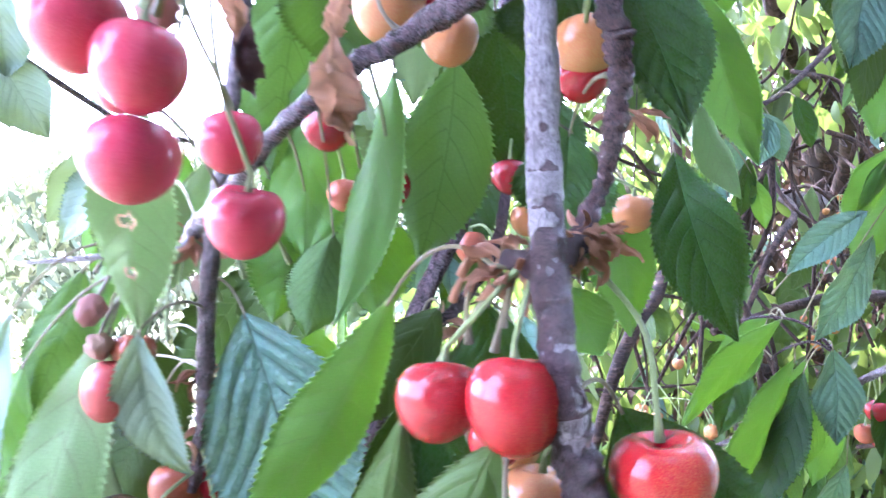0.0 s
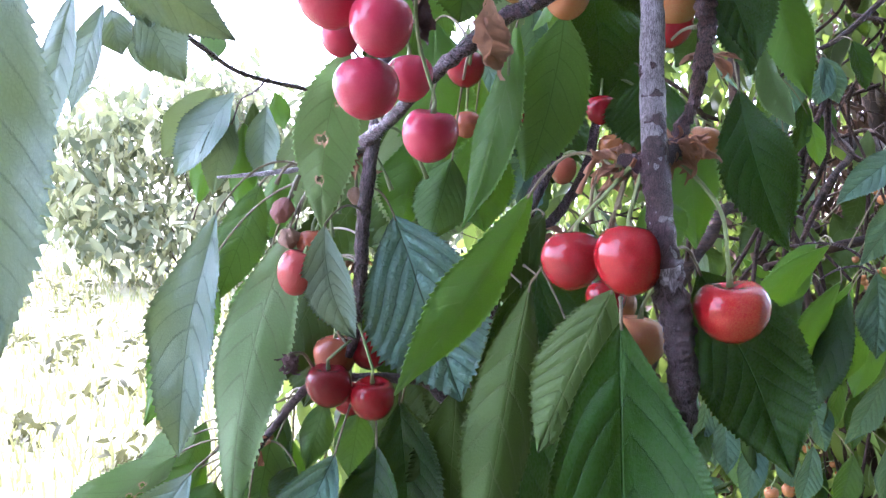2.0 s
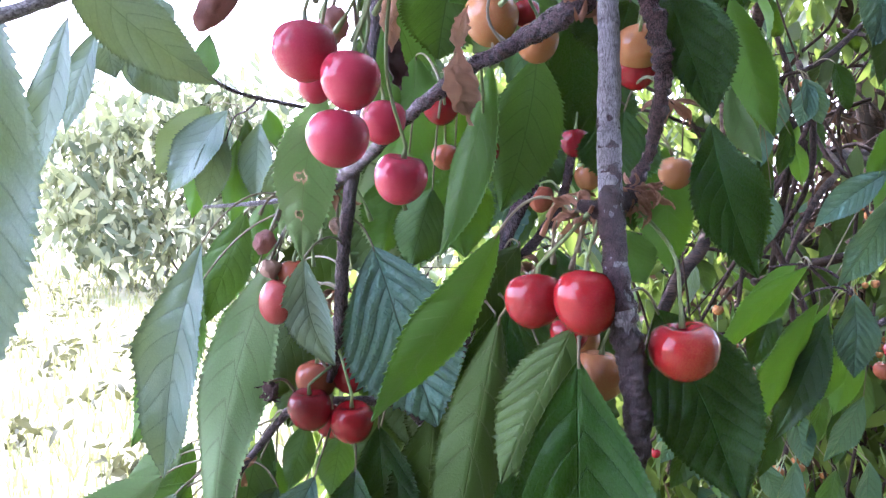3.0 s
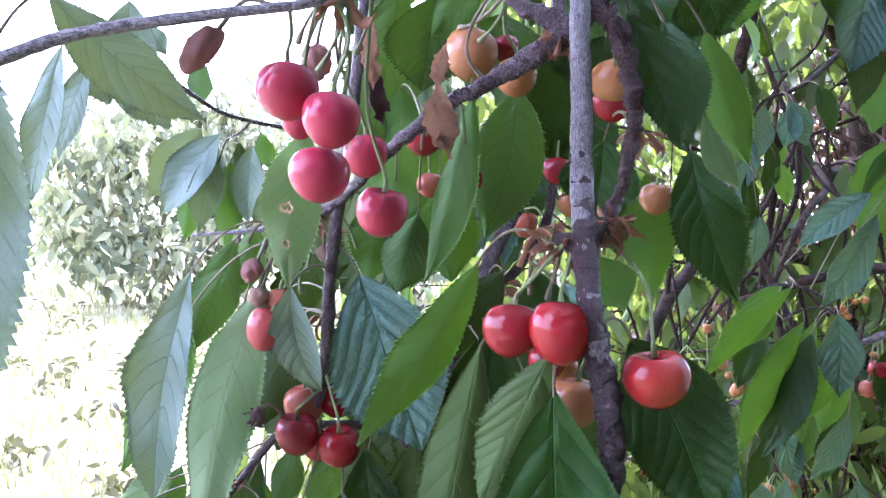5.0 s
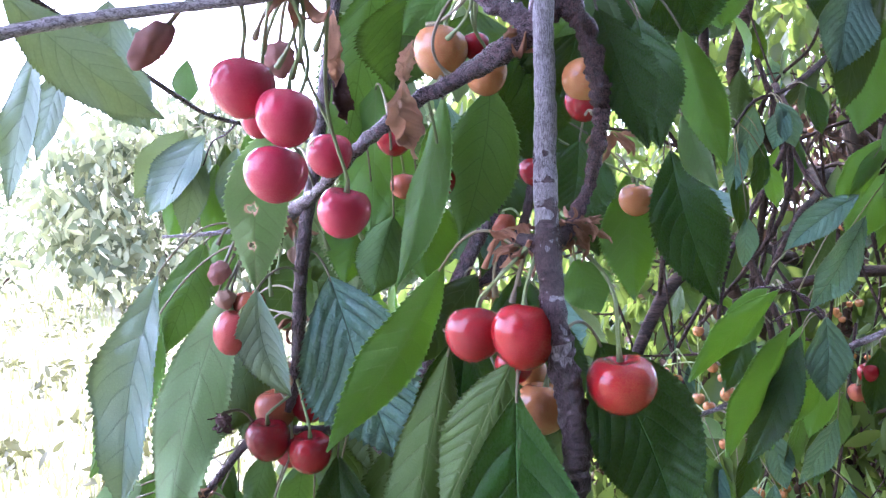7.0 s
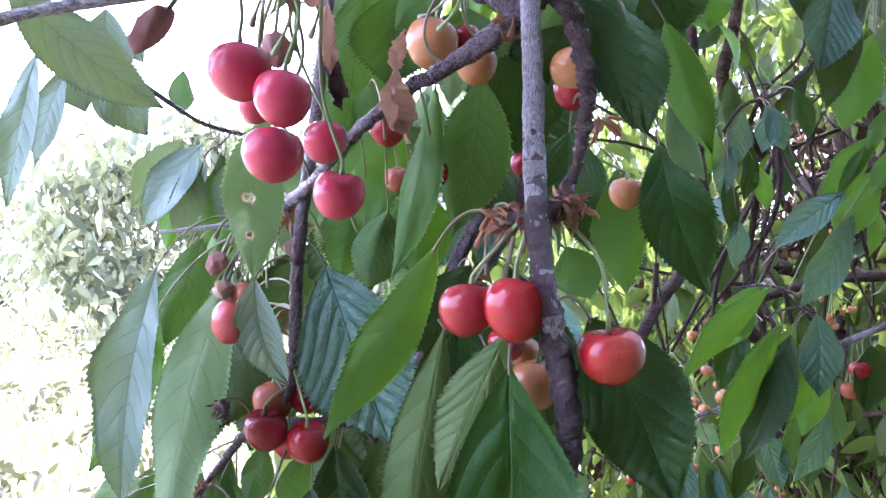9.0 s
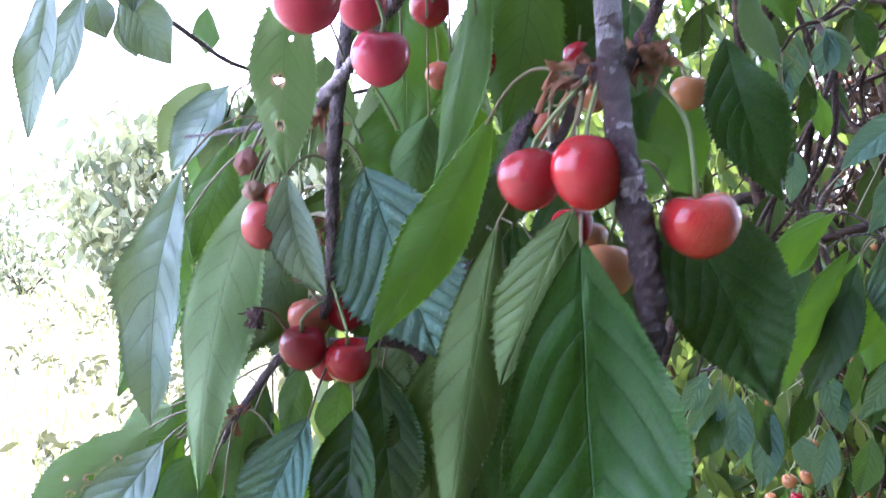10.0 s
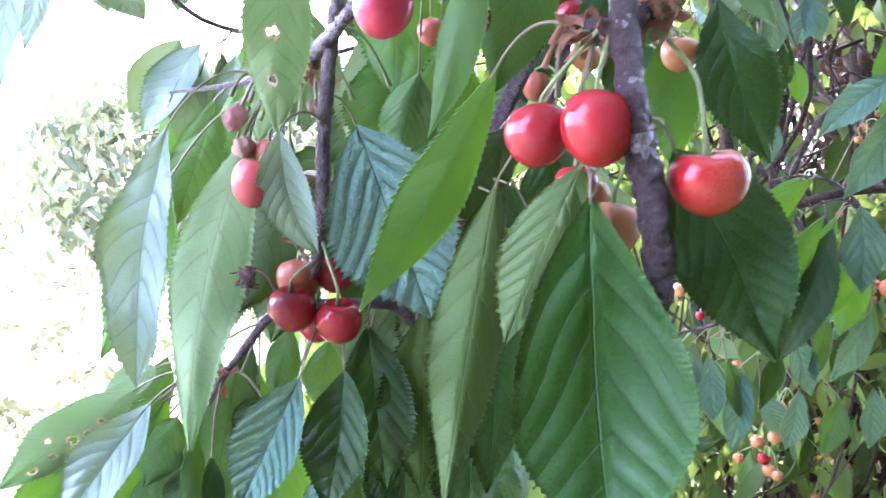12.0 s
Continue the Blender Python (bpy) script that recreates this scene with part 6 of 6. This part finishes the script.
def tree_leaves():
    """Single leaves of the tree's curtain, sharing a few meshes, and the rest of its crown, with an unseen canopy added
    to block light.
    """
    rng = np.random.default_rng(12)
    shapes = []
    for j in range(7):
        tone = ("mature", "mature", "old", "lit_green", "mature", "old", "mature")[j]
        v, f, u, s = blade_data((0, 0, 0), (rng.normal(0, 0.006), 0, -0.1), rng.uniform(0.036, 0.048), (0, -1 if j % 2 else 1, 0), 0, rng.uniform(5, 30), rng.uniform(-0.08, 0.12), rng.normal(0, 0.04), 0.05, rng.uniform(-40, 40), 300 + j, 10, 2)
        me = mesh_object("leaf", v, f, list(SIDES[tone]), tree, u, s)
        shapes.append(me.data)
        me.location = (0.5 + 0.1 * j - 1.75, 1.3 - 2.9 + 0.05 * j, 1.7 - 0.05 * j)
    for j in range(285):
        d = 1.2 + 1.3 * rng.random()
        if j % 3 == 0:
            d = rng.uniform(0.56, 1.1)
            x = d * rng.uniform(-0.14, 0.15)
        else:
            x = d * rng.uniform(0.26, 0.66)
        z = 1.5 + d * rng.uniform(-0.40, 0.42)
        ob = new("leaf", shapes[rng.integers(len(shapes))])
        ob.parent = tree
        ob.location = (x - 1.75, d - 2.9, z)
        ob.rotation_euler = (rng.normal(0, 0.45), rng.normal(0, 0.4), rng.normal(0, 0.9))
        k = rng.uniform(0.75, 1.25)
        ob.scale = (k, k, k)
    places = []
    for j in range(20000):
        d = 1.7 + 2.6 * rng.random()
        x = d * rng.uniform(0.02, 0.85)
        z = 1.5 + d * rng.uniform(-0.5, 0.36 if x > 0.24 * d else 0.6)
        if 0.385 < x / d < 0.61 and -0.03 < (z - 1.5) / d < 0.15 and j % 7:
            continue
        if noise.noise(Vector((x * 2.2, d * 1.5, z * 2.2))) > (-0.18 if z < 1.5 + 0.10 * d else -0.06):
            places.append((x, d, z, rng.uniform(0.055, 0.095)))
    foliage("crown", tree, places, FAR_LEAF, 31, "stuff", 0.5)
    places = []
    # canopy out of view, placed to keep the sun off the hanging branches
    for j in range(11000):
        x, y, z = rng.uniform(-2.0, 0.35), rng.uniform(0.4, 2.4), rng.uniform(2.4, 3.4)
        if noise.noise(Vector((x * 1.5, y * 1.5, z * 1.5))) > -0.55:
            places.append((x, y, z, rng.uniform(0.09, 0.15)))
    # unseen leaves added at the left to shade the near ground
    for j in range(5000):
        x, y, z = rng.uniform(-3.2, -0.6), rng.uniform(0.8, 3.7), rng.uniform(2.95, 3.6)
        if noise.noise(Vector((x * 1.2, y * 1.2, z))) > -0.2:
            places.append((x, y, z, rng.uniform(0.10, 0.15)))
    # unseen leaves above the path, with gaps that shape the fruit's highlights
    for j in range(14000):
        x, y, z = rng.uniform(-0.9, 3.0), rng.uniform(-2.2, 0.4), rng.uniform(2.5, 3.3)
        if noise.noise(Vector((x * 2.6, y * 2.6, z * 0.3))) > -0.42:
            places.append((x, y, z, rng.uniform(0.09, 0.15)))
    # mostly unseen leaves, added at the right against bright sky reflections
    for j in range(10000):
        x, y, z = rng.uniform(0.5, 3.8), rng.uniform(0.4, 4.2), rng.uniform(2.5, 3.5)
        if noise.noise(Vector((x * 1.9, y * 1.9, z * 0.8))) > -0.16:
            places.append((x, y, z, rng.uniform(0.08, 0.13)))
    foliage("crown", tree, places, FAR_LEAF, 32, "stuff", 0.9)
    places = []
    for j in range(9500):
        d = rng.uniform(0.6, 3.0)
        x, z = rng.uniform(-0.35, 0.5 + d), rng.uniform(0.15, 1.32)
        if x > 0.3 * d and noise.noise(Vector((x * 3.2, d * 2.5, z * 3.2))) > -0.02:
            continue
        if x > -0.25 * d - 0.1 and z < 1.42 - 0.42 * d + 0.9 * max(0.0, d - 0.9):
            places.append((x, d, z, rng.uniform(0.06, 0.10)))
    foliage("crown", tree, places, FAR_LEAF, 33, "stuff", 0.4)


tree_leaves()
# two hedges out of view, added to darken the near and right sides
shrub((0.9, -1.9, 0), 6.4, 1.6, 4.4, 15000, 0.18, 14, SHADE_DARK_LEAF, "unseen tall dark hedge added on the near side to block light", 9, 80)
shrub((3.4, -0.2, 0), 2.0, 5.0, 4.4, 13000, 0.18, 15, SHADE_DARK_LEAF, "unseen dense dark hedge added at the right to block light", 9, 70)


# ---- far twigs of the tree with unripe fruit ----
def far_fruit():
    rng = np.random.default_rng(77)
    for x, y, z, n in ((0.68, 1.40, 1.22, 7), (0.60, 1.38, 1.06, 6), (0.50, 1.30, 1.30, 5), (0.78, 1.55, 1.38, 6), (0.62, 1.20, 1.52, 4), (0.42, 1.25, 1.16, 4), (0.86, 1.60, 1.60, 4), (0.70, 1.45, 0.95, 5), (0.69, 1.58, 1.08, 7), (0.81, 1.68, 0.93, 8), (0.75, 1.58, 0.78, 7), (0.93, 1.72, 1.20, 7), (0.87, 1.65, 0.75, 6), (0.78, 1.72, 1.74, 4),
                       (0.299, 0.98, 1.346, 3), (0.352, 1.0, 1.322, 4), (0.346, 1.05, 1.361, 2), (0.402, 1.0, 1.24, 3), (0.398, 0.95, 1.197, 4), (0.399, 1.0, 1.109, 4)):
        root = nearest(tree, np.array((x, y, z + 0.3)))
        mid = 0.5 * (root + (x, y, z)) + rng.normal(0, 0.04, 3)
        wood("twig", tree, [(*root, 0.005), (*mid, 0.0035), (x, y, z, 0.0022)], BARK_TRUNK, 8, 7, 0.1, 0.05, 9)
        for j in range(n):
            at = np.array((x, y, z - 0.03)) + rng.normal(0, 0.022, 3)
            ripe = rng.random()
            skin, word = ((SKIN_YELLOW, "yellow"), (SKIN_PEACH, "orange"), (SKIN_RED, "red"))[0 if ripe < 0.86 else 1 if ripe < 0.96 else 2]
            cherry(tree, at, rng.uniform(0.013, 0.017), skin, "small " + word + " cherry in a far bunch on the tree", spring=(x, y, z), group="unripe cherries farther back")


far_fruit()
